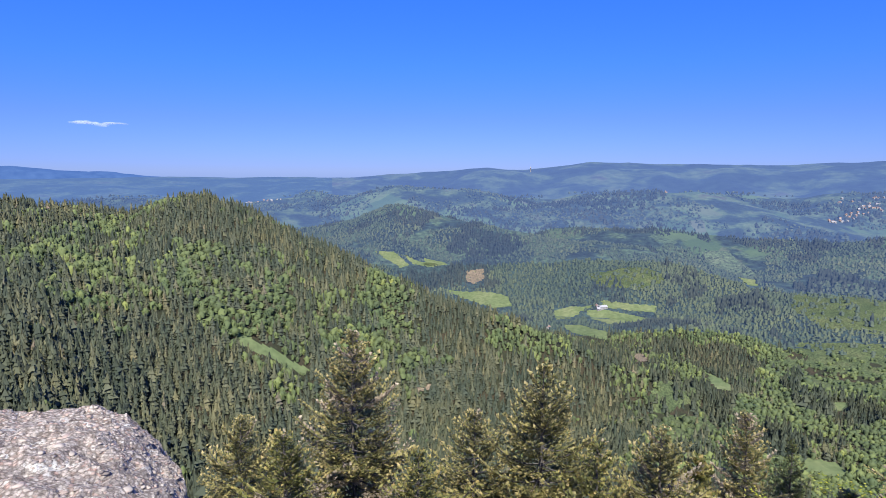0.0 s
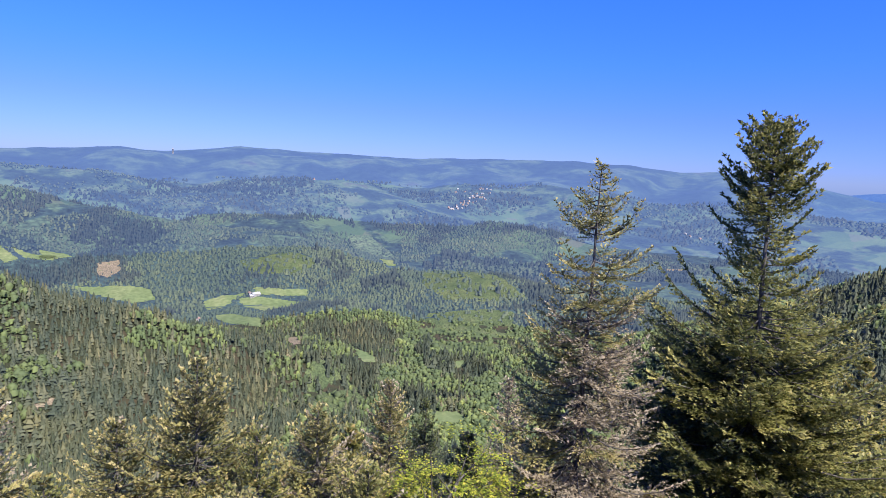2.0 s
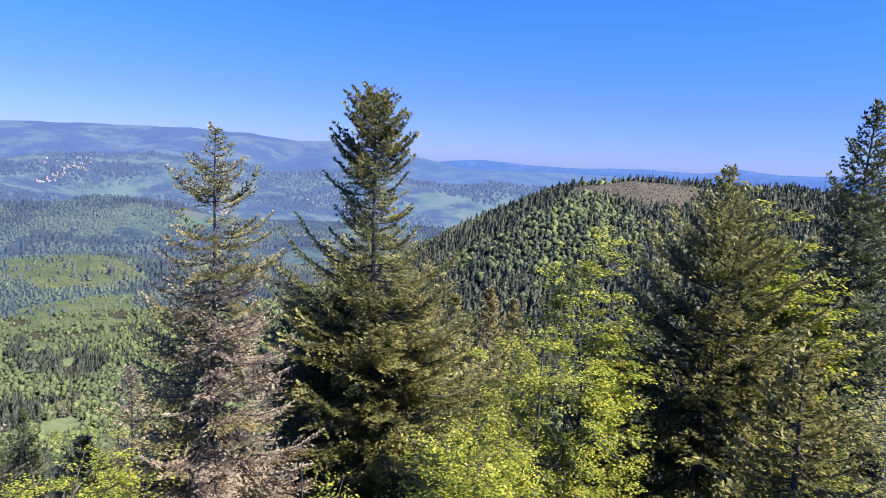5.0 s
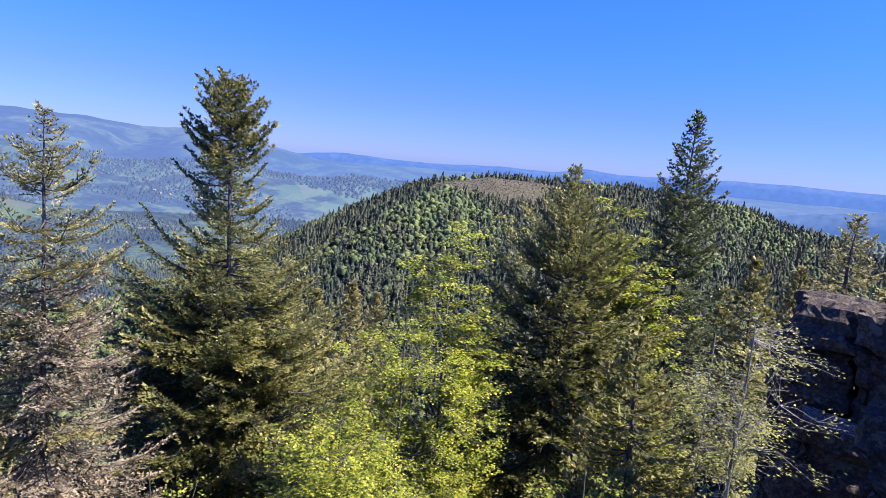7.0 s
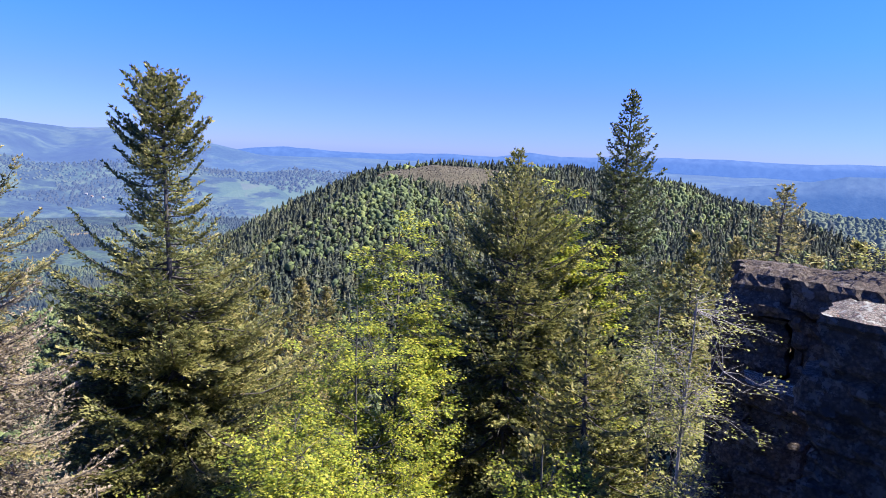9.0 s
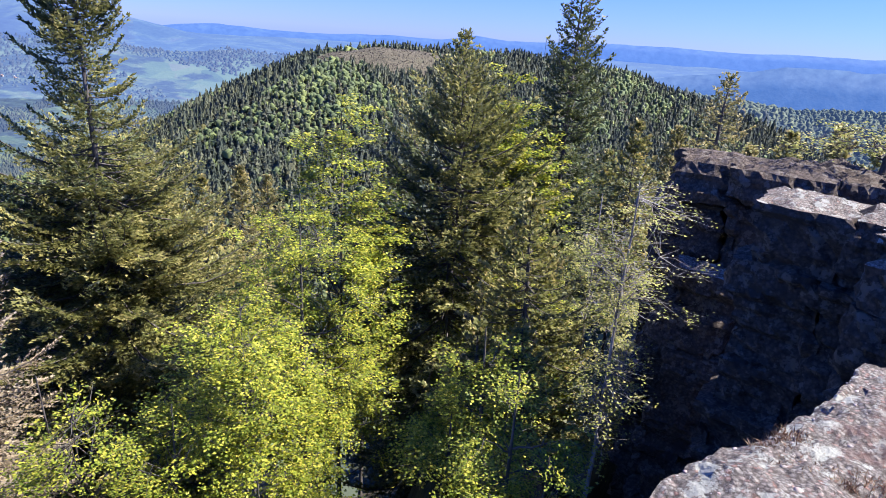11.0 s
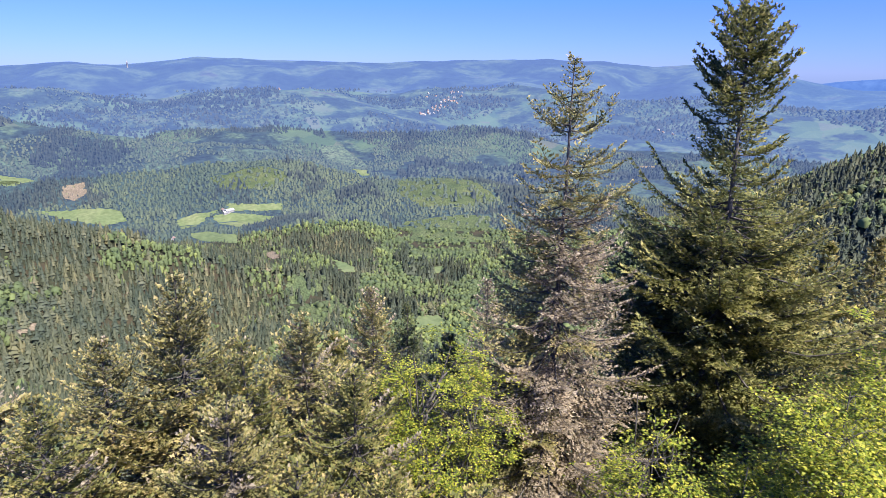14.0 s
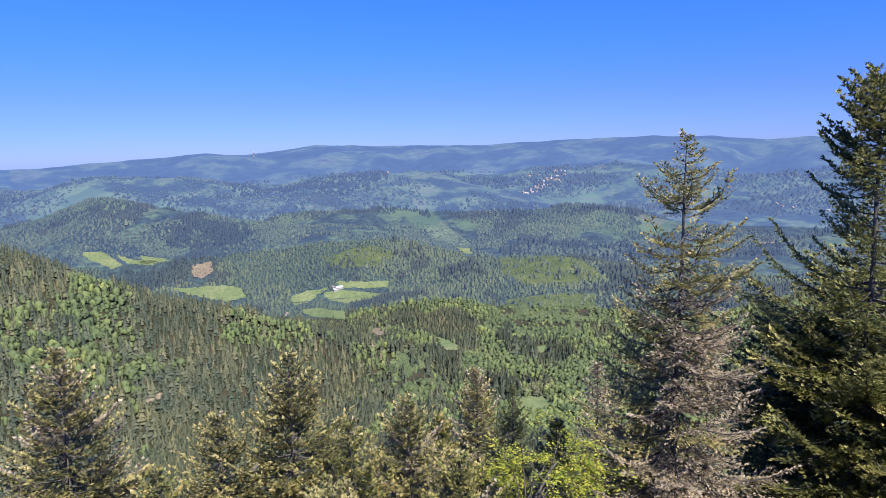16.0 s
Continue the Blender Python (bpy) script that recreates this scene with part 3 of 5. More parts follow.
def field_patch(name, poly, material, label, cell=6.0, lift=0.5):
    xs, ys = [p[0] for p in poly], [p[1] for p in poly]
    gx, gy = np.meshgrid(np.arange(min(xs), max(xs) + cell, cell), np.arange(min(ys), max(ys) + cell, cell), indexing="ij")
    z = land(gx, gy) + lift
    v = np.stack([gx, gy, z], -1).reshape(-1, 3)
    n0, n1 = gx.shape
    i, j = np.meshgrid(np.arange(n0 - 1), np.arange(n1 - 1), indexing="ij")
    keep = inside(gx[:-1, :-1] + cell / 2 + cell * 1.2 * rough_np(gx[:-1, :-1], gy[:-1, :-1], cell * 5, 3), gy[:-1, :-1] + cell / 2 + cell * 1.2 * rough_np(gx[:-1, :-1], gy[:-1, :-1], cell * 5, 8), poly).ravel()
    a = (i * n1 + j).ravel()[keep]
    if not len(a):
        return None
    t = np.concatenate([np.stack([a, a + n1, a + n1 + 1], 1), np.stack([a, a + n1 + 1, a + 1], 1)])
    used, inv = np.unique(t, return_inverse=True)
    return thing(name, label, name.replace("_", " "), kind="structure", data=mesh_np(name, v[used], inv.reshape(-1, 3), material, True))


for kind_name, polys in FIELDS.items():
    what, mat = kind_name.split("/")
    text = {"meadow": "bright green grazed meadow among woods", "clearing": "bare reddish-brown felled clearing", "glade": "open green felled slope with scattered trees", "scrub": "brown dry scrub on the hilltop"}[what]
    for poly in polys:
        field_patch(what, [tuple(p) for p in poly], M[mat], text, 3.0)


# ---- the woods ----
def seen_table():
    """How high the ground stands against the sky from the camera's place, by bearing and distance."""
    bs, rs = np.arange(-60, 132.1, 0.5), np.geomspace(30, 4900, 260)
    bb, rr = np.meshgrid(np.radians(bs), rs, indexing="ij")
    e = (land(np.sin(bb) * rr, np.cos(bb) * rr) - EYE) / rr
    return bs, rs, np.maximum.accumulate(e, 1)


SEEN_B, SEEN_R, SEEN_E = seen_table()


def wood_sites(r0, r1, spacing, seed, reach):
    """Spots for trees between two distances, one to a square, leaving out fields, and bearings and slopes that the
    camera cannot see.
    """
    rng = np.random.default_rng(seed)
    g = np.arange(-r1, r1, spacing)
    x, y = np.meshgrid(g, g)
    x, y = x.ravel(), y.ravel()
    keep = np.hypot(x, y) < r1 * 1.02
    x, y = x[keep], y[keep]
    x, y = x + rng.uniform(-0.48, 0.48, len(x)) * spacing, y + rng.uniform(-0.48, 0.48, len(x)) * spacing
    r, b = np.hypot(x, y), np.degrees(np.arctan2(x, y))
    keep = (r > r0) & (r < r1) & (b > -38) & (b < 124)
    x, y, r, b = x[keep], y[keep], r[keep], b[keep]
    z = land(x, y)
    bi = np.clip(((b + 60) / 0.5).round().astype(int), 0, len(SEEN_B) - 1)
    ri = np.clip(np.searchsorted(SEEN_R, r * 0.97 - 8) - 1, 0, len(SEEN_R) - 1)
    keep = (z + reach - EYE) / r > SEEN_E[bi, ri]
    low = np.zeros(len(x), bool)
    for kind_name, polys in FIELDS.items():
        share = 0.24 if kind_name.startswith("glade") else 0.1 if kind_name.startswith("clearing") else 0.0
        for poly in polys:
            corners = [tuple(p) for p in poly]
            keep &= ~inside(x, y, corners) | (rng.random(len(x)) < share)
            if not kind_name.startswith(("glade", "scrub")):     # trees kept low on the camera's side, so meadows and clearings show in its view
                for ahead in ((25.0, 50.0) if r0 > 700 else (7.0, 13.0)):
                    low |= inside(x * (1 + ahead / r), y * (1 + ahead / r), corners)
    return x[keep], y[keep], z[keep], r[keep], b[keep], low[keep], rng


def scatter(name, label, template, x, y, z, height, width, rng, material, bright=1.0):
    """One mesh of many trees, each turned, stretched and leaning a little."""
    tv, tt = template
    n, k = len(x), len(tv)
    a = rng.uniform(0, 6.283, n)
    ca, sa = np.cos(a)[:, None], np.sin(a)[:, None]
    lean = rng.normal(0, 0.03, (n, 2))
    jig = 1 + rng.normal(0, 0.16, (n, k))
    vx = (tv[:, 0] * ca - tv[:, 1] * sa) * width[:, None] * jig
    vy = (tv[:, 0] * sa + tv[:, 1] * ca) * width[:, None] * jig
    vz = tv[:, 2] * height[:, None] * (0.97 + 0.03 * jig)
    v = np.stack([x[:, None] + vx + lean[:, :1] * vz, y[:, None] + vy + lean[:, 1:] * vz, z[:, None] + vz - 0.3], -1).reshape(-1, 3)
    t = (tt[None] + (np.arange(n) * k)[:, None, None]).reshape(-1, 3)
    own = np.clip(0.75 * bright * rng.beta(1.2, 1.7, n) + 0.06 * rough_np(x, y, 60, 51, 2), 0, 0.76)
    return thing(name, label, "forest", kind="stuff", data=mesh_np(name, v, t, material, False, np.repeat(own, k)))


def conifer_rings(sides, rings):
    """A spruce's outline: rings of boughs, in and out, up to the tip."""
    v, t = [], []
    for k, (rad, zz) in enumerate(rings):
        for s in range(sides):
            a = 6.2832 * (s + 0.5 * (k % 2)) / sides
            q = rad * (1.12 if s % 2 else 0.88)
            v.append((q * math.cos(a), q * math.sin(a), zz - (0.03 if s % 2 else 0)))
    tip = len(v)
    v.append((0, 0, 1))
    for k in range(len(rings) - 1):
        for s in range(sides):
            a, b = k * sides + s, k * sides + (s + 1) % sides
            t += [(a, b, b + sides), (a, b + sides, a + sides)]
    k = (len(rings) - 1) * sides
    t += [(k + s, k + (s + 1) % sides, tip) for s in range(sides)]
    return np.array(v), np.array(t)


def conifer_boughs(tiers, boughs, seed):
    """A spruce of separate drooping boughs, each a folded kite, on a thin stem."""
    rng = np.random.default_rng(seed)
    v, t = [], []
    for k in range(tiers):
        u = k / (tiers - 1)
        zz, rad = 0.1 + 0.86 * u, (1 - u) ** 0.8 * 0.95 + 0.06
        for s in range(boughs if u < 0.7 else boughs - 2):
            a = rng.uniform(0, 6.283)
            L = rad * rng.uniform(0.7, 1.15)
            w = 0.16 + 0.24 * rad
            ca, sa = math.cos(a), math.sin(a)
            drop = rng.uniform(0.0, 0.05)
            i = len(v)
            v += [(0.05 * ca, 0.05 * sa, zz + 0.05), (0.6 * L * ca - w * sa, 0.6 * L * sa + w * ca, zz - drop - 0.01), (L * ca, L * sa, zz - drop * 1.6), (0.6 * L * ca + w * sa, 0.6 * L * sa - w * ca, zz - drop - 0.01)]
            t += [(i, i + 1, i + 2), (i, i + 2, i + 3)]
    i = len(v)
    for zz, rad in ((0, 0.035), (1.0, 0.0)):
        for s in range(3):
            v.append((rad * math.cos(2.1 * s), rad * math.sin(2.1 * s), zz))
    t += [(i + s, i + (s + 1) % 3, i + 3) for s in range(3)]
    return np.array(v), np.array(t)


def conifer_facets(tiers, boughs, seed, fill=0.5, full=0.62):
    """A spruce of drooping bough facets about a slim core, full to its foot."""
    rng = np.random.default_rng(seed)
    v, t = [], []
    for k in range(tiers):
        u = (k + 0.3) / tiers
        zz, rad = 0.02 + 0.92 * u, (1 - u) ** full
        n = boughs if u < 0.6 else max(3, boughs - 2)
        for s in range(n):
            a, half = 6.283 * (s + 0.5 * (k % 2)) / n + rng.normal(0, 0.2), rng.uniform(0.55, 0.95) * 4.2 / n
            L, drop = rad * rng.uniform(0.72, 1.2), rng.uniform(0.01, 0.09)
            i = len(v)
            v += [(0.15 * rad * math.cos(a), 0.15 * rad * math.sin(a), min(1.0, zz + rng.uniform(0.8, 1.25) / tiers)), (L * math.cos(a - half), L * math.sin(a - half), zz - drop), (L * math.cos(a + half), L * math.sin(a + half), zz - drop * rng.uniform(0.3, 1.2))]
            t.append((i, i + 1, i + 2))
    i = len(v)
    v += [(fill * math.cos(1.571 * s), fill * math.sin(1.571 * s), 0.0) for s in range(4)] + [(0, 0, 1.0)]
    t += [(i + s, i + (s + 1) % 4, i + 4) for s in range(4)]
    return np.array(v), np.array(t)


def leafy_crown(sides, rings, clumps, seed, size):
    """A broadleaf crown: a lumpy, broken mantle of foliage with loose clumps about it."""
    rng = np.random.default_rng(seed)
    v, t = [], []
    for k in range(rings):
        h = k / (rings - 0.4)
        for s in range(sides):
            a = 6.283 * (s + 0.5 * (k % 2)) / sides + rng.normal(0, 0.12)
            q = math.cos(1.3 * h ** 1.5) * (0.9 if k else 0.72) * rng.uniform(0.7, 1.15)
            v.append((q * math.cos(a), q * math.sin(a), 0.1 + 0.86 * h ** 0.8 * rng.uniform(0.85, 1.08)))
    tip = len(v)
    v.append((rng.normal(0, 0.15), rng.normal(0, 0.15), 0.96))
    for k in range(rings - 1):
        for s in range(sides):
            a, b = k * sides + s, k * sides + (s + 1) % sides
            t += [(a, b, b + sides), (a, b + sides, a + sides)]
    k = (rings - 1) * sides
    t += [(k + s, k + (s + 1) % sides, tip) for s in range(sides)]
    cv, ct = leaf_clumps(clumps, seed + 1, size, 0.6)
    return np.concatenate([np.array(v), cv * [1.08, 1.08, 1.0]]), np.concatenate([np.array(t), ct + len(v)])


def leaf_clumps(count, seed, size, tilt=0.42):
    """A broadleaf crown of leaf clumps, denser at its skin, on a short stem."""
    rng = np.random.default_rng(seed)
    d = rng.normal(size=(count, 3))
    d /= np.linalg.norm(d, axis=1)[:, None]
    d[:, 2] = np.abs(d[:, 2]) * 1.1 - 0.35
    c = d * rng.uniform(0.55, 1.0, (count, 1)) * (1 + 0.25 * np.sin(5 * d[:, :1] + 3 * d[:, 1:2]))
    c = c * [1, 1, 0.42] + [0, 0, 0.58]
    e = rng.normal(size=(count, 3, 3))
    e /= np.linalg.norm(e, axis=2)[:, :, None]
    v = (c[:, None] + e * size * np.array([1, 1, tilt])).reshape(-1, 3)
    t = np.arange(count * 3).reshape(-1, 3)
    return v, t


CONIFER_NEAR = conifer_boughs(12, 6, 1)
CONIFER_MID, CONIFER_MID_B = conifer_facets(6, 5, 2, 0.62), conifer_facets(6, 4, 12, 0.58, 0.75)
CONIFER_FINE = conifer_facets(11, 6, 22, 0.5, 0.7)
CONIFER_FAR, CONIFER_SMALL = conifer_facets(4, 5, 3, 0.68), conifer_rings(4, [(1.0, 0.02), (0.62, 0.45)])
LEAFY_NEAR, LEAFY_MID, LEAFY_FAR, LEAFY_SMALL = leaf_clumps(150, 5, 0.14), leafy_crown(6, 2, 24, 6, 0.3), leafy_crown(5, 2, 10, 7, 0.4), leafy_crown(4, 2, 2, 8, 0.45)


def broadleaf_share(x, y, z, r, b, rng):
    """Where beeches stand among the firs."""
    n = rough_np(x, y, 90, 21, 3) * 0.75 + rough_np(x, y, 22, 25, 2) * 0.4
    far = 1.5 * rough_np(x, y, 210, 23, 3) + 0.5 * rough_np(x, y, 45, 27, 2)
    n = np.where(r > 1250, far, n)
    lean = np.interp(b, [-40, -25, -5, 14, 24, 56, 66, 80, 124], [-0.56, -0.54, -0.5, -0.46, -0.05, 0.04, -0.5, -0.4, -0.3])
    lean = lean + np.where(b > 62, np.interp(z, [60, 200, 300], [-0.12, 0.0, 0.22]), 0)
    lean = lean + 0.35 * step_np(960, 1040, r) * step_np(20, 26, b) * (1 - step_np(56, 62, b))
    lean = np.where(r > 1250, np.where(r > 2500, 0.0, 0.3), lean)
    n = n + lean + rng.normal(0, 1, len(x)) * np.where(r > 1250, 0.14, np.where(b > 62, 0.42, 0.26))
    n = np.where(in_stand(x, y, "young") > 0, n + 0.75, n)
    n = np.where((in_stand(x, y, "dark") > 0) | (in_stand(x, y, "plantation") > 0), n - 1.1, n)
    return n > 0.0


RINGS = [
    ("near_slope", 42, 130, 5.6, CONIFER_NEAR, LEAFY_NEAR, (8, 14), 0.2),
    ("lower_slope", 130, 420, 6.4, CONIFER_FINE, LEAFY_MID, (12, 20), 0.23),
    ("middle_slope", 420, 860, 6.3, CONIFER_MID, LEAFY_MID, (12, 20), 0.25),
    ("hillside", 860, 1250, 6.3, CONIFER_FAR, LEAFY_FAR, (11, 19), 0.225),
    ("valley", 1250, 1750, 8.6, CONIFER_SMALL, LEAFY_SMALL, (9, 17), 0.3),
    ("distance_1", 1750, 2600, 11.5, CONIFER_SMALL, LEAFY_SMALL, (9, 16), 0.4),
    ("distance_2", 2600, 3700, 24, CONIFER_SMALL, LEAFY_SMALL, (10, 16), 0.6),
]
for seed, (where, r0, r1, gap, con, leafy, (h0, h1), slim) in enumerate(RINGS):
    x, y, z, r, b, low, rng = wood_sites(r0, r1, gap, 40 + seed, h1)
    bare = np.zeros(len(x), bool)
    wide = broadleaf_share(x, y, z, r, b, rng)
    dark, rows, young = in_stand(x, y, "dark") > 0, in_stand(x, y, "plantation") > 0, in_stand(x, y, "young") > 0
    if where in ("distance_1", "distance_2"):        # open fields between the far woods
        bare = (rough_np(x, y, 260, 78, 3) > np.interp(b, [44, 50], [0.1, 0.34]) if where == "distance_2" else rough_np(x, y, 260, 78, 3) > 0.42) & ~dark
    hs = rng.triangular(h0 * 0.45, (h0 + h1) / 2, h1 * 1.25, len(x)) * (1 + 0.16 * rough_np(x, y, 70, 11, 2))
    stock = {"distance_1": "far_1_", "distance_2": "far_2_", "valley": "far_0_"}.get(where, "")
    hs = np.where((b > 100) & (r < 130), hs * 0.6, hs)
    hs = np.where(dark, hs * 1.25, np.where(rows, (h0 + h1) * 0.42 + rng.normal(0, 0.6, len(x)), np.where(young, hs * 0.8, hs)))
    hs = np.where(low, hs * 0.4, hs)
    if where in ("lower_slope", "middle_slope", "hillside"):        # tree heights scaled by bearing and distance to look right from the camera
        hs = hs * np.interp(b, [-45, 2, 14, 60, 66, 124], [1.22, 1.2, 1.1, 1.1, 1.0, 1.0]) * np.where(b < 60, np.interp(r, [300, 700, 1050], [0.98, 0.9, 0.78]), 0.84)
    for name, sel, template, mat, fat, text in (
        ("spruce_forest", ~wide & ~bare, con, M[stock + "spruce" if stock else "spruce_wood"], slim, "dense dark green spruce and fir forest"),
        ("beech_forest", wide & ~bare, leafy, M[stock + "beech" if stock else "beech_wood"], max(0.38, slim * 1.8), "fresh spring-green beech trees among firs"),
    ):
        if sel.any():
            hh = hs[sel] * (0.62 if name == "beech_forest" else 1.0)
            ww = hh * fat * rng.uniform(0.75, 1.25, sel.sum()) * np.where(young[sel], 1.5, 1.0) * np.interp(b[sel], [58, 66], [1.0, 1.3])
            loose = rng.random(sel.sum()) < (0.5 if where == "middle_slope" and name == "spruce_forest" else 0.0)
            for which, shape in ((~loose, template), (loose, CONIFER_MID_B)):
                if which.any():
                    # right-hill spruces get a darker tint: their side-lit look put into colour
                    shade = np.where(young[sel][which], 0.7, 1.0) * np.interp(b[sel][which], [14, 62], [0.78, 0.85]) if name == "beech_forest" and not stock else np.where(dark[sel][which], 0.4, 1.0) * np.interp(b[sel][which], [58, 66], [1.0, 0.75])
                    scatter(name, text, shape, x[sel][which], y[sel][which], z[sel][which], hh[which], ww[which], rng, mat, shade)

bx, by = np.meshgrid(np.arange(890, 1065, 4.6), np.arange(30, 236, 4.6))
brush_rng = np.random.default_rng(77)
bx, by = bx.ravel() + brush_rng.uniform(-2.2, 2.2, bx.size), by.ravel() + brush_rng.uniform(-2.2, 2.2, by.size)
on_top = inside(bx, by, [tuple(p) for p in FIELDS["scrub/brownscrub"][0]]) & (brush_rng.random(bx.size) < 0.8)
bx, by = bx[on_top], by[on_top]
bh = brush_rng.uniform(0.9, 2.4, len(bx))
scatter("brush", "leafless grey-brown brush on the hilltop", LEAFY_FAR, bx, by, land(bx, by), bh, bh * 0.9, brush_rng, M["brush"])

litter_edge = [site(b_, r_) for b_, r_ in ((93.5, 11.0), (96.5, 10.7), (100.5, 10.9), (103.0, 11.6), (102.5, 13.4), (98.0, 14.4), (94.5, 13.2))]
field_patch("leaf_litter", litter_edge, M["litter"], "dry tan leaf litter on the bank", 0.35, 0.06)


# ---- rocks of the lookout ----
def hash3(a, b, c):
    return noise.cell(Vector((a + 0.5, b * 1.7 + 0.5, c * 2.3 + 0.5)))


def boulder_mesh(name, size, seed, material, bevel=0.12, cell=0.14, strata=0.1, rough=0.12, lean=(0, 0), bed=0.55, flat=False, lit_top=None, grit=0.055, power=10, chips=False, worn=False):
    """A block of bedded rock: beds that stand out or lie back, vertical joints, chipped edges and a worn skin."""
    counts = [max(6, int(v / cell)) for v in size]
    counts[2] = min(counts[2], 90)
    bm = bmesh.new()
    grid = {}

    def corner(i, j, k):
        if (i, j, k) not in grid:
            grid[(i, j, k)] = bm.verts.new((2 * i / counts[0] - 1, 2 * j / counts[1] - 1, 2 * k / counts[2] - 1))
        return grid[(i, j, k)]

    for a, b, c in ((0, 1, 2), (1, 2, 0), (2, 0, 1)):
        for end in (0, counts[c]):
            for i in range(counts[a]):
                for j in range(counts[b]):
                    quad = []
                    for di, dj in ((0, 0), (1, 0), (1, 1), (0, 1)):
                        q = [0, 0, 0]
                        q[a], q[b], q[c] = i + di, j + dj, end
                        quad.append(corner(*q))
                    bm.faces.new(quad if end else quad[::-1])
    hx, hy, hz = size[0] / 2, size[1] / 2, size[2] / 2
    shift = Vector((seed * 7.3, seed * 3.1, seed * 5.7))
    for v in bm.verts:
        q = v.co.copy()
        n8 = (abs(q.x) ** power + abs(q.y) ** power + abs(q.z) ** power) ** (1 / power)
        q = q * (1 - bevel) + (q / n8) * bevel
        p = Vector((q.x * hx, q.y * hy, q.z * hz))
        side = Vector((q.x if abs(q.x) > 0.9 else 0, q.y if abs(q.y) > 0.9 else 0, 0))
        up_face = abs(q.z) > 0.93 and side.length < 0.5
        warp = noise.noise(p * 0.35 + shift)
        layer = math.floor((p.z + 0.35 * warp) / bed)
        joint = math.floor((p.x * 0.8 + p.y * 0.6 + 0.4 * noise.noise(p * 0.5 + shift * 2)) / 1.15)
        if side.length > 0.1:
            p += side.normalized() * (strata * (hash3(layer, joint, seed) * 1.5) + strata * 0.8 * hash3(joint, 3, seed + 4))
            seam = abs((p.z + 0.35 * warp) / bed - layer)
            if seam < 0.12:
                p -= side.normalized() * strata * 0.7
        big = noise.fractal(p * 0.5 + shift, 0.9, 2.0, 5)
        small = noise.fractal(p * 2.6 + shift, 0.7, 2.1, 5)
        small += 0.7 * noise.fractal(p * 8.5 + shift, 0.6, 2.1, 3) if chips else 0
        out = side.normalized() if side.length > 0.1 else Vector((0, 0, 1 if q.z > 0 else -1))
        if up_face:
            out = Vector((0, 0, 1))
        if worn:                     # a rounded brink wears evenly all round
            out = Vector(math.copysign(abs(w) ** 7, w) for w in q).normalized()
        p += out * (rough * big + grit * small) + Vector((0, 0, 1)) * (0.05 * big if up_face else 0)
        p.x += lean[0] * p.z
        p.y += lean[1] * p.z
        v.co = p
    bmesh.ops.recalc_face_normals(bm, faces=bm.faces[:])
    me = bpy.data.meshes.new(name)
    bm.to_mesh(me)
    bm.free()
    me.materials.append(material)
    me.polygons.foreach_set("use_smooth", np.full(len(me.polygons), not flat))
    if lit_top:                        # paler rock on the level tops only: lichen, with sunlight put into its colour
        me.materials.append(lit_top)
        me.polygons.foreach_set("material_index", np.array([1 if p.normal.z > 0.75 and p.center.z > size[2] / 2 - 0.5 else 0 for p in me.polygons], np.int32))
    return me


def boulder(name, label, size, place, turn, seed, material, **more):
    return thing(name, label, "rock", pose(*place, 0, 0, turn), data=boulder_mesh(name, size, seed, material, **more))


def rock_at(name, label, bearing, distance, top, size, turn, seed, material, **more):
    """A rock whose upper face stands at the given height below the eye."""
    x, y = site(bearing, distance)
    return boulder(name, label, size, (x, y, EYE - top - size[2] / 2), turn, seed, material, **more)


def bedded_cliff(name, label, bearing, distance, top, size, turn, seed, material, widths, lit_top=None, tilt=0.0, bed=(0.7, 1.7), open_joint=0.03, bevel=0.3):
    """A cliff of joint columns, each a stack of beds: every block lies a little forward or back of the next."""
    rng = np.random.default_rng(seed)
    x, y = site(bearing, distance)
    root = thing(name, label, "cliff", pose(x, y, EYE - top, 0, 0, turn))
    x0, total = -size[0] / 2, sum(widths)
    for c, w in enumerate(widths):
        w = w / total * size[0]
        z, step, k = -tilt * (x0 + w / 2 + size[0] / 2) - rng.uniform(0, 0.12), rng.normal(0, 0.14), 0
        while z > -size[2]:
            h = rng.uniform(*bed) * (0.6 if k == 0 else 1.0)
            dx, dy = rng.normal(0, 0.05), step + rng.normal(0, 0.07)
            sink = 1.0 if z > -7 else 2.0
            me = boulder_mesh("rock_block", (w - open_joint * rng.uniform(0.3, 1.4), size[1] * rng.uniform(0.94, 1.05), h), seed * 40 + c * 12 + k, material, bevel=bevel, cell=0.1 * sink, strata=0.09, rough=0.16, bed=0.33, flat=True, lit_top=lit_top if k == 0 else None, grit=0.07, power=6, chips=True)
            ob = part("rock_block", me, root)
            ob.matrix_local = pose(x0 + w / 2 + dx, dy, z - h / 2, rng.normal(0, 1.2), rng.normal(0, 1.0) + math.degrees(tilt) * 0.7, rng.normal(0, 1.5))
            z -= h - 0.02
            k += 1
        x0 += w
    return root


ROCKS = {}
ROCKS["left"] = rock_at("rock_outcrop", "pale pebbly conglomerate outcrop with grey lichen at the brink", -46.5, 5.0, 1.64, (4.3, 3.1, 7.0), 33, 1, M["rock"], worn=True, bevel=0.95, cell=0.06, rough=0.1, strata=0.05, grit=0.055, power=4.5, chips=True, flat=True)
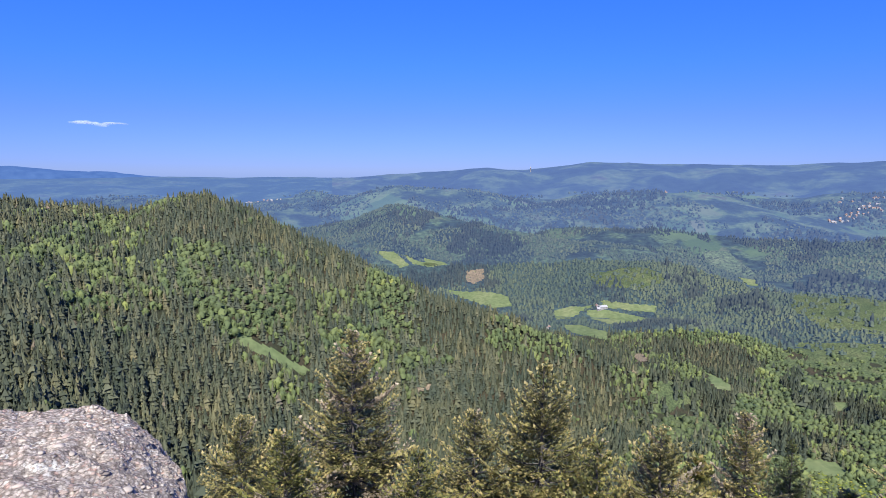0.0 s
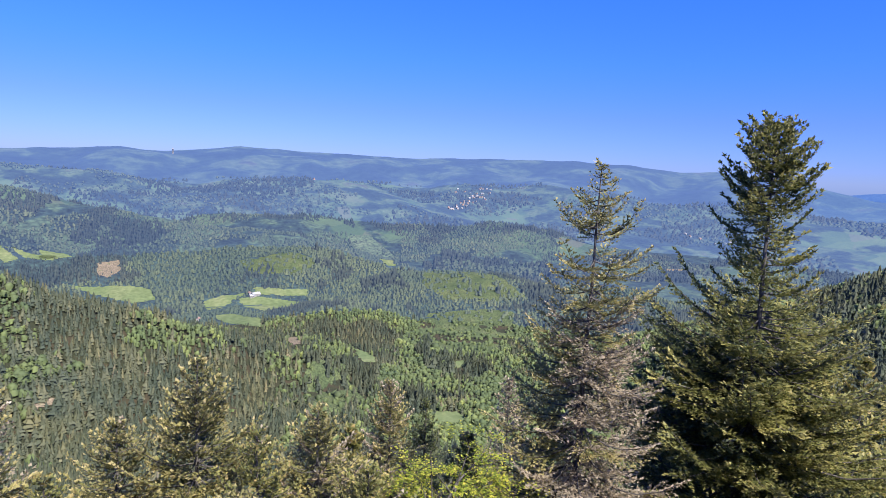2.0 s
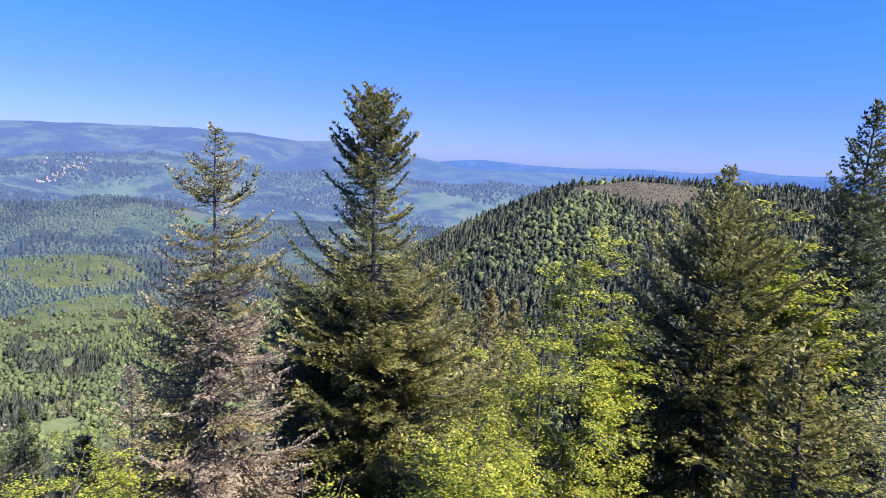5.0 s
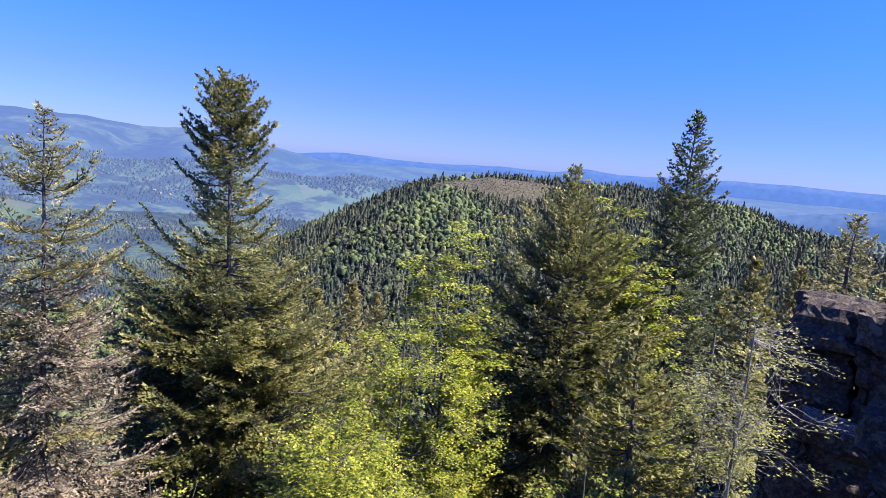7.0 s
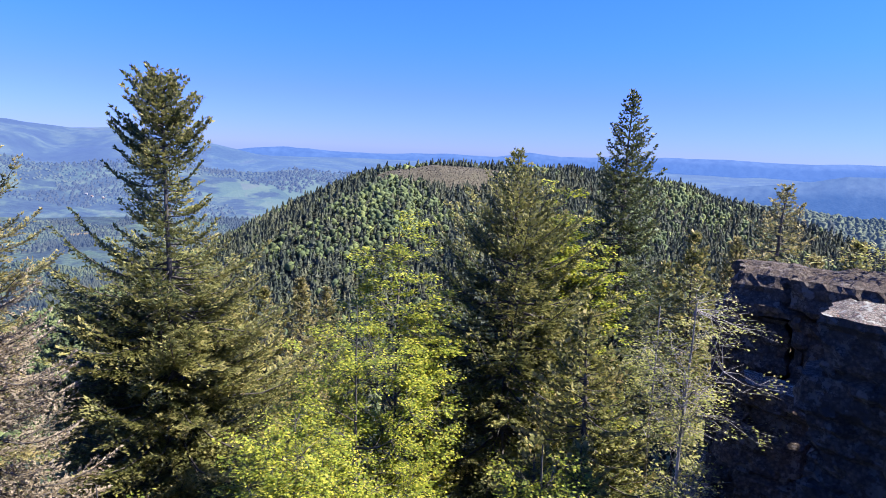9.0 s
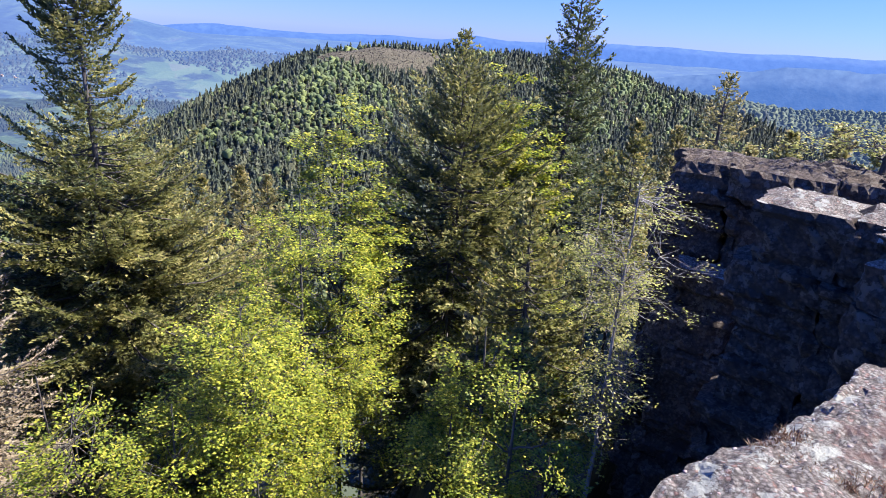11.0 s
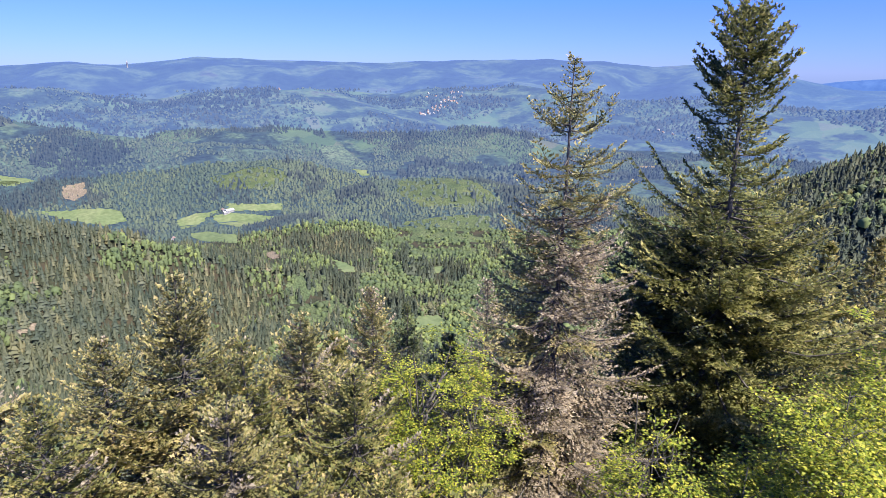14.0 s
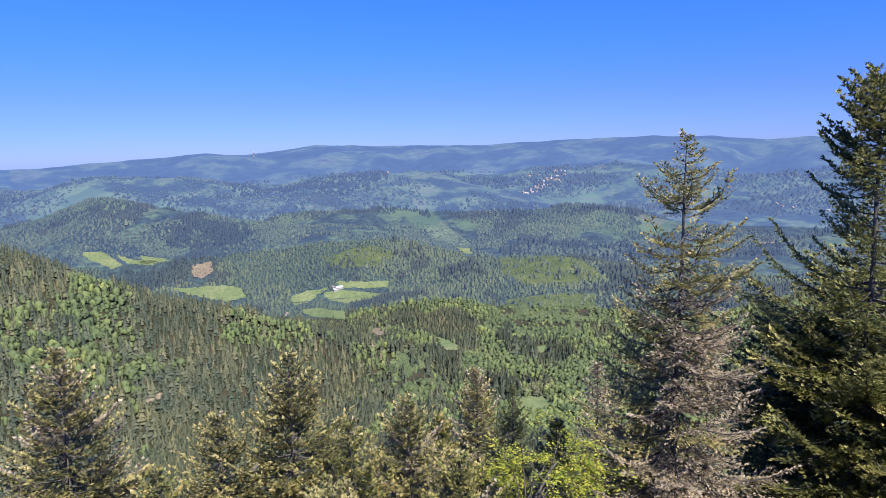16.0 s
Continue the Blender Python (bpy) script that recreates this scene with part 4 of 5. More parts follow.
ROCKS["slab"] = rock_at("rock_ledge", "sunlit pebbly sandstone ledge beside the lookout", 141.3, 5.0, 2.37, (6.2, 3.45, 8), -52, 2, M["rock_pink"], worn=True, bevel=0.28, power=9, cell=0.04, rough=0.11, strata=0.03, grit=0.026, flat=True, chips=True)
ROCKS["step"] = rock_at("rock_step", "weathered grey rock step on the ledge", 130.3, 5.05, 2.32, (2.0, 1.45, 4.5), -45, 3, M["rock_pink"], worn=True, bevel=0.35, power=8, cell=0.035, rough=0.08, strata=0.03, grit=0.026, flat=True, chips=True)
ROCKS["stand"] = rock_at("lookout_rock", "flat conglomerate rock that the lookout stands on", 210, 2.2, 1.75, (5.5, 4.8, 9), 0, 4, M["rock"], bevel=0.3, cell=0.2)
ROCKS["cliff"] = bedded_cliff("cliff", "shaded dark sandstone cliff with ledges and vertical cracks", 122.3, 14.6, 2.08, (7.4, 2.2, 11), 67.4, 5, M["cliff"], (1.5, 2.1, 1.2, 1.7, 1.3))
ROCKS["buttress"] = bedded_cliff("rock_buttress", "dark rock buttress with a sunlit flat top", 126.7, 10.3, 1.98, (4.4, 1.2, 11), 50, 6, M["cliff"], (1.2, 1.6, 1.1), lit_top=M["rock_pink"], bevel=0.08)
ROCKS["pillar"] = bedded_cliff("rock_pillar", "dark rounded rock pillar against the cliff", 130.5, 9.3, 1.85, (2.2, 1.9, 9.5), 45, 7, M["cliff"], (1.0,), lit_top=M["rock_pink"], bevel=0.35)
ROCKS["shelf"] = bedded_cliff("rock_shelf", "narrow sunlit shelf on the dark cliff", 112.6, 12.5, 4.1, (1.5, 0.9, 7), 67, 8, M["cliff"], (1.0,), lit_top=M["rock_pink"], tilt=-0.2, bed=(2.5, 3.5), bevel=0.5)


def pebbles(name, label, rock, count, seed, size, from_bearing=-180.0):
    """Flat pebbles that stand out of a rock's upper side, from a bearing on."""
    rng = np.random.default_rng(seed)
    me = rock.data
    co = np.empty(len(me.vertices) * 3, np.float32)
    no = np.empty(len(me.vertices) * 3, np.float32)
    me.vertices.foreach_get("co", co)
    me.vertices.foreach_get("normal", no)
    co, no = co.reshape(-1, 3), no.reshape(-1, 3)
    m = rock.matrix_world
    ahead = lambda q: math.degrees(math.atan2(q.x, q.y)) > from_bearing
    face_idx = np.array([p.vertices[:] for p in me.polygons if p.normal.z > 0.2 and len(p.vertices) == 4 and ahead(m @ p.center)])
    pick = face_idx[rng.integers(0, len(face_idx), count)]
    w = rng.dirichlet((1, 1, 1, 1), count)[:, :, None]
    c, n = (co[pick] * w).sum(1), (no[pick] * w).sum(1)
    # a stone of twelve corners
    g = (1 + 5 ** 0.5) / 2
    base = np.array([(-1, g, 0), (1, g, 0), (-1, -g, 0), (1, -g, 0), (0, -1, g), (0, 1, g), (0, -1, -g), (0, 1, -g), (g, 0, -1), (g, 0, 1), (-g, 0, -1), (-g, 0, 1)]) / 1.9
    ft = np.array([(0, 11, 5), (0, 5, 1), (0, 1, 7), (0, 7, 10), (0, 10, 11), (1, 5, 9), (5, 11, 4), (11, 10, 2), (10, 7, 6), (7, 1, 8), (3, 9, 4), (3, 4, 2), (3, 2, 6), (3, 6, 8), (3, 8, 9), (4, 9, 5), (2, 4, 11), (6, 2, 10), (8, 6, 7), (9, 8, 1)])
    s = rng.lognormal(math.log(size), 0.35, (count, 1, 1)) * rng.uniform(0.7, 1.3, (count, 1, 3)) * [1, 1, 0.36]
    a = rng.uniform(0, 6.283, count)
    rot = np.zeros((count, 3, 3))
    rot[:, 0, 0], rot[:, 0, 1], rot[:, 1, 0], rot[:, 1, 1], rot[:, 2, 2] = np.cos(a), -np.sin(a), np.sin(a), np.cos(a), 1
    v = np.einsum("nij,nkj->nki", rot, base[None] * s * (1 + rng.normal(0, 0.16, (count, 12, 3)))) + (c - n * size * 0.42)[:, None]
    t = (ft[None] + (np.arange(count) * 12)[:, None, None]).reshape(-1, 3)
    ob = part(name, mesh_np(name, v.reshape(-1, 3), t, M["pebble"], False, np.repeat(rng.uniform(0, 0.76, count), 12)), rock, label)
    return tagged(ob, kind="stuff")


pebbles("gravel_crust", "rounded quartz pebbles set in the rock", ROCKS["left"], 9000, 3, 0.0145, -41.0)
pebbles("gravel_crust", "weathered pebbles and grit on the ledge", ROCKS["slab"], 2600, 4, 0.011)
pebbles("gravel_crust", "weathered pebbles and grit on the step", ROCKS["step"], 800, 5, 0.011)


# ---- trees near the lookout ----
def tubes(paths, sides=5):
    """Tapered limbs: each path a list of (point, radius)."""
    V, T, base = [], [], 0
    ang = np.arange(sides) * 6.2832 / sides
    for p in paths:
        P = np.array([q[0] for q in p], float)
        rad = np.array([q[1] for q in p], float)
        d = np.gradient(P, axis=0)
        d /= np.linalg.norm(d, axis=1)[:, None] + 1e-9
        ref = np.where(np.abs(d[:, 2:3]) > 0.9, [[1.0, 0, 0]], [[0, 0, 1.0]])
        s = np.cross(d, ref)
        s /= np.linalg.norm(s, axis=1)[:, None] + 1e-9
        u = np.cross(s, d)
        ringv = P[:, None] + rad[:, None, None] * (np.cos(ang)[None, :, None] * s[:, None] + np.sin(ang)[None, :, None] * u[:, None])
        n = len(P)
        V.append(ringv.reshape(-1, 3))
        i, j = np.meshgrid(np.arange(n - 1), np.arange(sides), indexing="ij")
        a = base + (i * sides + j).ravel()
        b = base + (i * sides + (j + 1) % sides).ravel()
        T += [np.stack([a, b, b + sides], 1), np.stack([a, b + sides, a + sides], 1)]
        base += n * sides
    return np.concatenate(V), np.concatenate(T)


def needle_blades(P, D, N, L, W):
    """Needle tufts, each a slim pointed blade."""
    S = np.cross(D, N)
    S /= np.linalg.norm(S, axis=1)[:, None] + 1e-9
    S *= (W / 2)[:, None]
    v = np.stack([P - S + D * (L * 0.2)[:, None], P + S, P + D * L[:, None]], 1).reshape(-1, 3)
    return v, np.arange(len(P) * 3).reshape(-1, 3)


def blades(P, D, N, L, W):
    """Small pointed leaves: foot P, way D, flat side N."""
    S = np.cross(D, N)
    S /= np.linalg.norm(S, axis=1)[:, None] + 1e-9
    v = np.stack([P - S * (W / 2)[:, None] * 0.5, P + D * (L * 0.45)[:, None] + S * (W / 2)[:, None], P + D * L[:, None], P + D * (L * 0.45)[:, None] - S * (W / 2)[:, None]], 1).reshape(-1, 3)
    i = np.arange(len(P)) * 4
    return v, np.concatenate([np.stack([i, i + 1, i + 2], 1), np.stack([i, i + 2, i + 3], 1)])


def unit(v):
    return v / (np.linalg.norm(v, axis=-1, keepdims=True) + 1e-9)


def fir(label, bearing, distance, top, profile, seed, whorl=0.34, per=(4, 6), lift=(42, -12), needle="needles", second=None, crown=20.0, thick=0.16, density=1.0, lean=(0.0, 0.0), keep=None, blade=1.0, name="fir_tree", slim=1.0):
    """A fir: tapered stem, whorls of boughs and flat sprays of needles.
    profile: (metres below the tip, bough length) pairs; lift: the boughs' rise at the tip and at the foot, in degrees;
    second: (material, test of height and bearing) for boughs that look different; keep: share of boughs left at a depth below the tip."""
    rng = np.random.default_rng(seed)
    x, y = site(bearing, distance)
    ground_z = float(land(x, y))
    tip_z = EYE + distance * math.tan(radians(top))
    H = tip_z - ground_z + 0.4
    deep, reach = [p[0] for p in profile], [p[1] for p in profile]
    root = thing(name, label, "tree", pose(x, y, ground_z - 0.4, 0, 0, 0), group="firs by the lookout")
    zs = np.linspace(0, H, 14)
    wob = np.cumsum(rng.normal(0, 0.03, (14, 2)), 0) * (zs / H)[:, None]
    cx = lambda zz: np.interp(zz, zs, wob[:, 0] + lean[0] * (zs - H))
    cy = lambda zz: np.interp(zz, zs, wob[:, 1] + lean[1] * (zs - H))
    stem = [((cx(zz), cy(zz), zz), thick * (1 - zz / H) ** 0.85 + 0.012) for zz in zs]
    v, t = tubes([stem], 8)
    part("trunk", mesh_np("trunk", v, t, M["bark"], True), root)
    paths = []
    sets = {False: [], True: []}
    depth = 0.12
    while depth < min(crown, H - 0.6):
        u = depth / min(crown, H)
        count = rng.integers(per[0], per[1] + 1) + (2 if depth > 4.5 and H > 14 else 0)
        a0 = rng.uniform(0, 6.283)
        for s in range(count):
            if keep is not None and rng.random() > np.interp(depth, [k[0] for k in keep], [k[1] for k in keep]):
                continue
            a = a0 + 6.283 * s / count + rng.normal(0, 0.2)
            L = np.interp(depth, deep, reach) * rng.uniform(0.62, 1.15)
            if L < 0.08:
                continue
            rise = radians(lift[0] + (lift[1] - lift[0]) * min(1, u * 1.6) + rng.normal(0, 10))
            zz = H - depth + rng.normal(0, 0.05)
            out = np.array([math.cos(a), math.sin(a), 0])
            p0 = np.array([cx(zz), cy(zz), zz])
            k = np.linspace(0, 1, 6)
            sag = rng.uniform(0.05, 0.2)
            path = p0 + out * (L * k * math.cos(rise))[:, None] + np.array([0, 0, 1]) * (L * (k * math.sin(rise) - sag * np.sin(3.1416 * k) + 0.12 * k ** 3))[:, None]
            side = np.array([-math.sin(a), math.cos(a), 0])
            path += side * (rng.normal(0, 0.07) * L * k ** 2)[:, None]
            paths.append([(q, (0.012 + 0.011 * L) * (1 - 0.85 * kk)) for q, kk in zip(path, k)])
            # flat sprays: side shoots in pairs along the bough, each set with needle tufts
            m = 2 * int(max(3, L / 0.105))
            pos = np.repeat(np.linspace(0.14 if L < 0.9 else 0.2, 1.0, m // 2), 2) + rng.normal(0, 0.015, m)
            pos = np.clip(pos, 0.05, 1.0)
            foot = np.stack([np.interp(pos, k, path[:, c]) for c in range(3)], 1)
            way = unit(np.stack([np.interp(pos, k, np.gradient(path[:, c])) for c in range(3)], 1))
            sign = np.tile([-1.0, 1.0], m // 2)[:, None]
            droop = rng.normal(-0.12 if u > 0.25 else 0.1, 0.07)
            tw = unit(way * rng.uniform(0.55, 0.85, (m, 1)) + side * sign * rng.uniform(0.6, 0.9, (m, 1)) + [0, 0, 1] * (droop + rng.normal(0, 0.13, (m, 1))))
            tl = np.clip((0.1 + 0.4 * L * (1.02 - pos) ** 0.8) * rng.uniform(0.55, 1.2, m), 0.09, 0.85)
            gap = 0.054 * blade / density ** 0.4
            nb = np.maximum(3, (tl / gap).astype(int))
            idx = np.repeat(np.arange(m), nb)
            q = rng.uniform(0.05, 1, len(idx))
            P = foot[idx] + tw[idx] * (tl[idx] * q)[:, None] + [0, 0, -0.1] * (tl[idx] * q ** 2)[:, None]
            Nn = unit(np.cross(tw[idx], np.cross([0, 0, 1.0], tw[idx])) + rng.normal(0, 0.4, (len(idx), 3)))
            S = np.cross(tw[idx], Nn)
            D = unit(tw[idx] * rng.uniform(0.5, 1.1, (len(idx), 1)) + S * rng.choice([-1, 1], (len(idx), 1)) * rng.uniform(0.2, 0.8, (len(idx), 1)) + Nn * rng.uniform(-0.15, 0.65, (len(idx), 1)))
            Lb = rng.uniform(0.075, 0.13, len(idx)) * blade
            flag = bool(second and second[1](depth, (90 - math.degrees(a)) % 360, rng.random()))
            # darker towards the inside of the bough: shade put into the needle colour
            tip_light = np.clip(0.72 * q ** 1.3 * (0.4 + 0.6 * pos[idx]) + 0.22 * rng.random() + rng.normal(0, 0.06, len(idx)), 0, 0.72)
            sets[flag].append((P, D, Nn, Lb, Lb * rng.uniform(0.7, 1.0, len(idx)) * slim, tip_light))
        depth += 0.9 * whorl * rng.uniform(0.75, 1.2) * (0.7 + 0.5 * min(1, u * 2))
    v, t = tubes(paths, 3)
    tagged(part("branchwork", mesh_np("branchwork", v, t, M["bark"], True), root), kind="stuff")
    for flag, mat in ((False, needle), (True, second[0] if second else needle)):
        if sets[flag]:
            *shape, tip_light = [np.concatenate([q[c] for q in sets[flag]]) for c in range(6)]
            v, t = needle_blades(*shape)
            tagged(part("crown", mesh_np("crown", v, t, M[mat], False, np.repeat(tip_light, 3)), root, "" if not flag else {"needles_grey": "grey-brown dried needle sprays", "needles_dark": "needle sprays coloured dark to look shaded", "needles_green": "green needle sprays"}[mat]), kind="stuff")
    return root


def leafy_tree(label, bearing, distance, top, profile, seed, sprays=600, leaves=34, leaf_size=0.064, spray=0.42, leaf="leaves", bark="young_bark", thick=0.1, name="beech_tree", ground=None, trunks=1, lean=(0.0, 0.0), shell=0.45, rise=0.55, limb=1.0):
    """A broadleaf tree: stem, limbs that fork towards the skin of the crown, and flat sprays of leaves at their ends.
    profile: (metres below the top, crown radius) pairs; shell: how far inside the crown the sprays begin."""
    rng = np.random.default_rng(seed)
    sprays = int(sprays * 0.7)
    x, y = site(bearing, distance)
    ground_z = float(land(x, y)) if ground is None else EYE - ground
    H = EYE + distance * math.tan(radians(top)) - ground_z + 0.3
    root = thing(name, label, "tree", pose(x, y, ground_z - 0.3), group="broadleaf trees by the lookout")
    deep, wide = np.array([p[0] for p in profile], float), np.array([p[1] for p in profile], float)
    bottom = min(deep[-1], H - 0.4)
    # ends of the twigs: more where the crown is wide, on lobes rather than a smooth skin
    grid = np.linspace(0.05, bottom, 80)
    share = np.interp(grid, deep, wide) ** 1.3
    d = np.interp(rng.random(sprays), np.cumsum(share) / share.sum(), grid)
    a = rng.uniform(0, 6.283, sprays)
    lobes = 1 + 0.22 * np.sin(3 * a + 1.3 * d + seed) + 0.16 * np.sin(5 * a - 2.1 * d) + rng.normal(0, 0.1, sprays)
    q = np.interp(d, deep, wide) * lobes * np.sqrt(rng.uniform(shell ** 2, 1, sprays))
    E = np.stack([q * np.cos(a) + lean[0] * (H - d), q * np.sin(a) + lean[1] * (H - d), H - d], 1)
    # the twigs gather in pads about the ends of the limbs, with gaps between them
    pad = rng.integers(0, max(6, sprays // 11), sprays)
    E = 0.22 * E + 0.78 * E[pad] + rng.normal(0, 1, (sprays, 3)) * [0.2, 0.2, 0.07] * (0.5 + 0.35 * wide.max())
    main, small = [], []
    stems = []
    for s in range(trunks):
        b0 = rng.uniform(0, 6.283)
        off = 0.065 * (trunks > 1) * (H - 0.3 * s)
        foot = np.array([math.cos(b0), math.sin(b0), 0]) * 0.12 * (trunks > 1)
        k = np.linspace(0, 1, 12)[:, None]
        bow = np.cumsum(rng.normal(0, 0.012 * H / 12 ** 0.5, (12, 3)), 0) * [1, 1, 0]
        pts = foot + k * np.array([lean[0] * H + off * math.cos(b0), lean[1] * H + off * math.sin(b0), H * (0.97 - 0.08 * s)]) + bow * (1 - k)
        stems.append(pts)
        main.append(list(zip(pts, np.linspace(thick, 0.012, 12))))
    # limbs: one to every dozen ends, then thinner branches to each end
    heads = rng.permutation(sprays)[:max(5, sprays // 12)]
    knots = []
    for h in heads:
        e = E[h]
        stem = stems[rng.integers(0, trunks)]
        zz = max(0.1 * H, e[2] - rise * np.hypot(e[0] - lean[0] * e[2], e[1] - lean[1] * e[2]) * rng.uniform(0.7, 1.5) - 0.2)
        p0 = np.array([np.interp(zz, stem[:, 2], stem[:, c]) for c in range(3)])
        k = np.linspace(0, 1, 6)[:, None]
        path = p0 + (e - p0) * k + np.array([0, 0, -0.12]) * np.linalg.norm(e - p0) * np.sin(3.1416 * k) * rng.uniform(-0.4, 1) + rng.normal(0, 0.03, (6, 3)) * np.linalg.norm(e - p0) * np.sin(3.1416 * k)
        main.append(list(zip(path, np.linspace((0.008 + 0.013 * np.linalg.norm(e - p0)) * limb, 0.006 * limb, 6))))
        knots.append(path[2:])
    knots = np.concatenate(knots)
    LP, LD, LN = [], [], []
    for e in E:
        near = knots[np.argmin(((knots - e) ** 2).sum(1) + 0.6 * np.maximum(0, knots[:, 2] - e[2]))]
        mid = (near + e) / 2 + rng.normal(0, 0.06, 3)
        small.append([(near, 0.009 * limb), (mid, 0.006 * limb), (e, 0.003 * limb)])
        out = unit(np.array([e[0] - lean[0] * e[2] + rng.normal(0, 0.4), e[1] - lean[1] * e[2] + rng.normal(0, 0.4), rng.normal(0.04, 0.14)]))
        side = unit(np.cross(out, [0, 0, 1.0]))
        flat = unit(np.cross(side, out) + rng.normal(0, 0.14, 3))
        size = spray * rng.uniform(0.75, 1.75)
        n = int(2.1 * leaves * rng.uniform(0.5, 1.4))
        # leaves sit alternately on a few shoots of the spray
        shoot = rng.integers(0, 4, n)
        ang = np.array([-0.9, -0.3, 0.35, 0.95])[shoot] + rng.normal(0, 0.12, n)
        w = out * np.cos(ang)[:, None] + side * np.sin(ang)[:, None]
        u = rng.uniform(0.08, 1.0, n)[:, None] * size * (1.15 - 0.3 * np.abs(ang))[:, None]
        for g in (-0.5, 0.6):
            small.append([(e, 0.004), (e + (out * math.cos(g) + side * math.sin(g)) * size * (1.1 - 0.3 * abs(g)), 0.0015)])
        LP.append(e + w * u + flat * rng.normal(0, 0.045, (n, 1)))
        LD.append(unit(w + np.cross(flat, w) * rng.choice([-1, 1], (n, 1)) * rng.uniform(0.5, 1.4, (n, 1)) + rng.normal(0, 0.18, (n, 3)) + [0, 0, -0.12]))
        LN.append(unit(flat + rng.normal(0, 0.32, (n, 3))))
    P, D, Nn = np.concatenate(LP), np.concatenate(LD), np.concatenate(LN)
    v, t = tubes(main, 6)
    part("trunk", mesh_np("trunk", v, t, M[bark], True), root)
    v, t = tubes(small, 3)
    tagged(part("branchwork", mesh_np("branchwork", v, t, M[bark]), root), kind="stuff")
    L = rng.uniform(0.7, 1.25, len(P)) * leaf_size
    v, t = blades(P, D, Nn, L * 1.15, L * 0.8)
    tagged(part("crown", mesh_np("crown", v, t, M[leaf]), root), kind="stuff")
    return root


# the two tall firs in the middle
fir("tall fir with grey dried sprays on its sunny side", 44.5, 20, 1.05, [(0, 0.1), (0.8, 0.6), (1.6, 1.2), (3, 2.1), (4.2, 2.1), (5.2, 1.8), (7, 2.5), (9, 3.0), (13, 3.4), (20, 3.6)], 11, 0.36, (4, 6), (26, -14), "needles_brown",
    ("needles_grey", lambda d, a, r: d > 4.6 and (80 < a < 275) and r < 0.85), 19, 0.17, 1.35, keep=[(0, 1), (1.0, 0.65), (2.5, 0.45), (4.4, 0.5), (5.0, 1), (30, 1)], blade=0.9, slim=0.8)
# northern boughs take darker needles: the shaded side put into colour
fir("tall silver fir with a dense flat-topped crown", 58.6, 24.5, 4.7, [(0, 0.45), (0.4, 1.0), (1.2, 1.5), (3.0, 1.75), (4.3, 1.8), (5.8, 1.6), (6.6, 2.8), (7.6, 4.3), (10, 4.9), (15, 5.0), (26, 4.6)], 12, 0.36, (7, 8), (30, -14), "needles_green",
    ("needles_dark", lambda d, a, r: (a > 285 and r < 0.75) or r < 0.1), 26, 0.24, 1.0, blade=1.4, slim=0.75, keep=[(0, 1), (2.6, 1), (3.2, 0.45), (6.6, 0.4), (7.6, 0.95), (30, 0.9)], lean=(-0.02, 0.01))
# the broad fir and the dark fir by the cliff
# northern and low boughs of the broad fir coloured darker in place of shade
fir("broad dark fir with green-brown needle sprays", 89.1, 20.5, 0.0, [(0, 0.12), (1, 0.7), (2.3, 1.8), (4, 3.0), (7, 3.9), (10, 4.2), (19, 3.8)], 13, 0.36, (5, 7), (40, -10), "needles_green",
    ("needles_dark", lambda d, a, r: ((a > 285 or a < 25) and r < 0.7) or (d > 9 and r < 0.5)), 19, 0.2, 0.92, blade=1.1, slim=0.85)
fir("slender dark spruce with a pointed crown", 98.4, 25, 5.4, [(0, 0.1), (1.2, 0.65), (2.4, 1.2), (4, 1.35), (7, 1.9), (12, 2.4), (22, 2.6)], 14, 0.4, (4, 6), (36, -16), "needles_dark", None, 21, 0.19, 1.1, blade=1.2, slim=0.85)
# firs in front of the left slope
fir("fir with pale weathered twigs", -8.6, 19, -14.4, [(0, 0.12), (1, 0.7), (2.5, 1.5), (4.5, 2.2), (8, 2.8), (16, 3)], 15, 0.34, (5, 6), (44, -6), "needles_brown", ("needles_grey", lambda d, a, r: r < 0.22), 12, 0.14, 1.6, blade=0.95, slim=0.95)
fir("young fir with orange-brown shoot tips", 9.4, 17, -17.2, [(0, 0.12), (0.8, 0.6), (2, 1.35), (4, 2.2), (7, 2.9), (14, 3.2)], 16, 0.34, (5, 6), (44, -4), "needles_brown", None, 11, 0.13, 1.6, blade=0.95, slim=0.95)
fir("browning fir with tan needles", 27.1, 27, -19.5, [(0, 0.15), (1, 0.7), (2.2, 1.2), (5, 1.9), (12, 2.4)], 17, 0.36, (5, 6), (40, -6), "needles_brown", ("needles_grey", lambda d, a, r: r < 0.35), 12, 0.14, 1.0)
fir("small dark green fir on the slope", 30.2, 29, -21.3, [(0, 0.1), (1.2, 0.6), (4, 1.5), (10, 2.1)], 18, 0.36, (4, 6), (40, -6), "needles_dark", None, 11, 0.13, 1.0)
fir("dead grey fir with bare twigs", 38.0, 27, -18.8, [(0, 0.1), (1.2, 0.7), (4, 1.5), (10, 2.0)], 19, 0.4, (3, 5), (40, -10), "needles_grey", None, 11, 0.12, 0.45)
fir("fir behind the cliff with brownish needles", 110.8, 27, -1.7, [(0, 0.12), (1, 0.7), (2.5, 1.4), (5, 1.9), (10, 2.2)], 20, 0.4, (4, 6), (40, -8), "needles_brown", None, 13, 0.14, 1.0, keep=[(0, 0.8), (20, 0.8)])
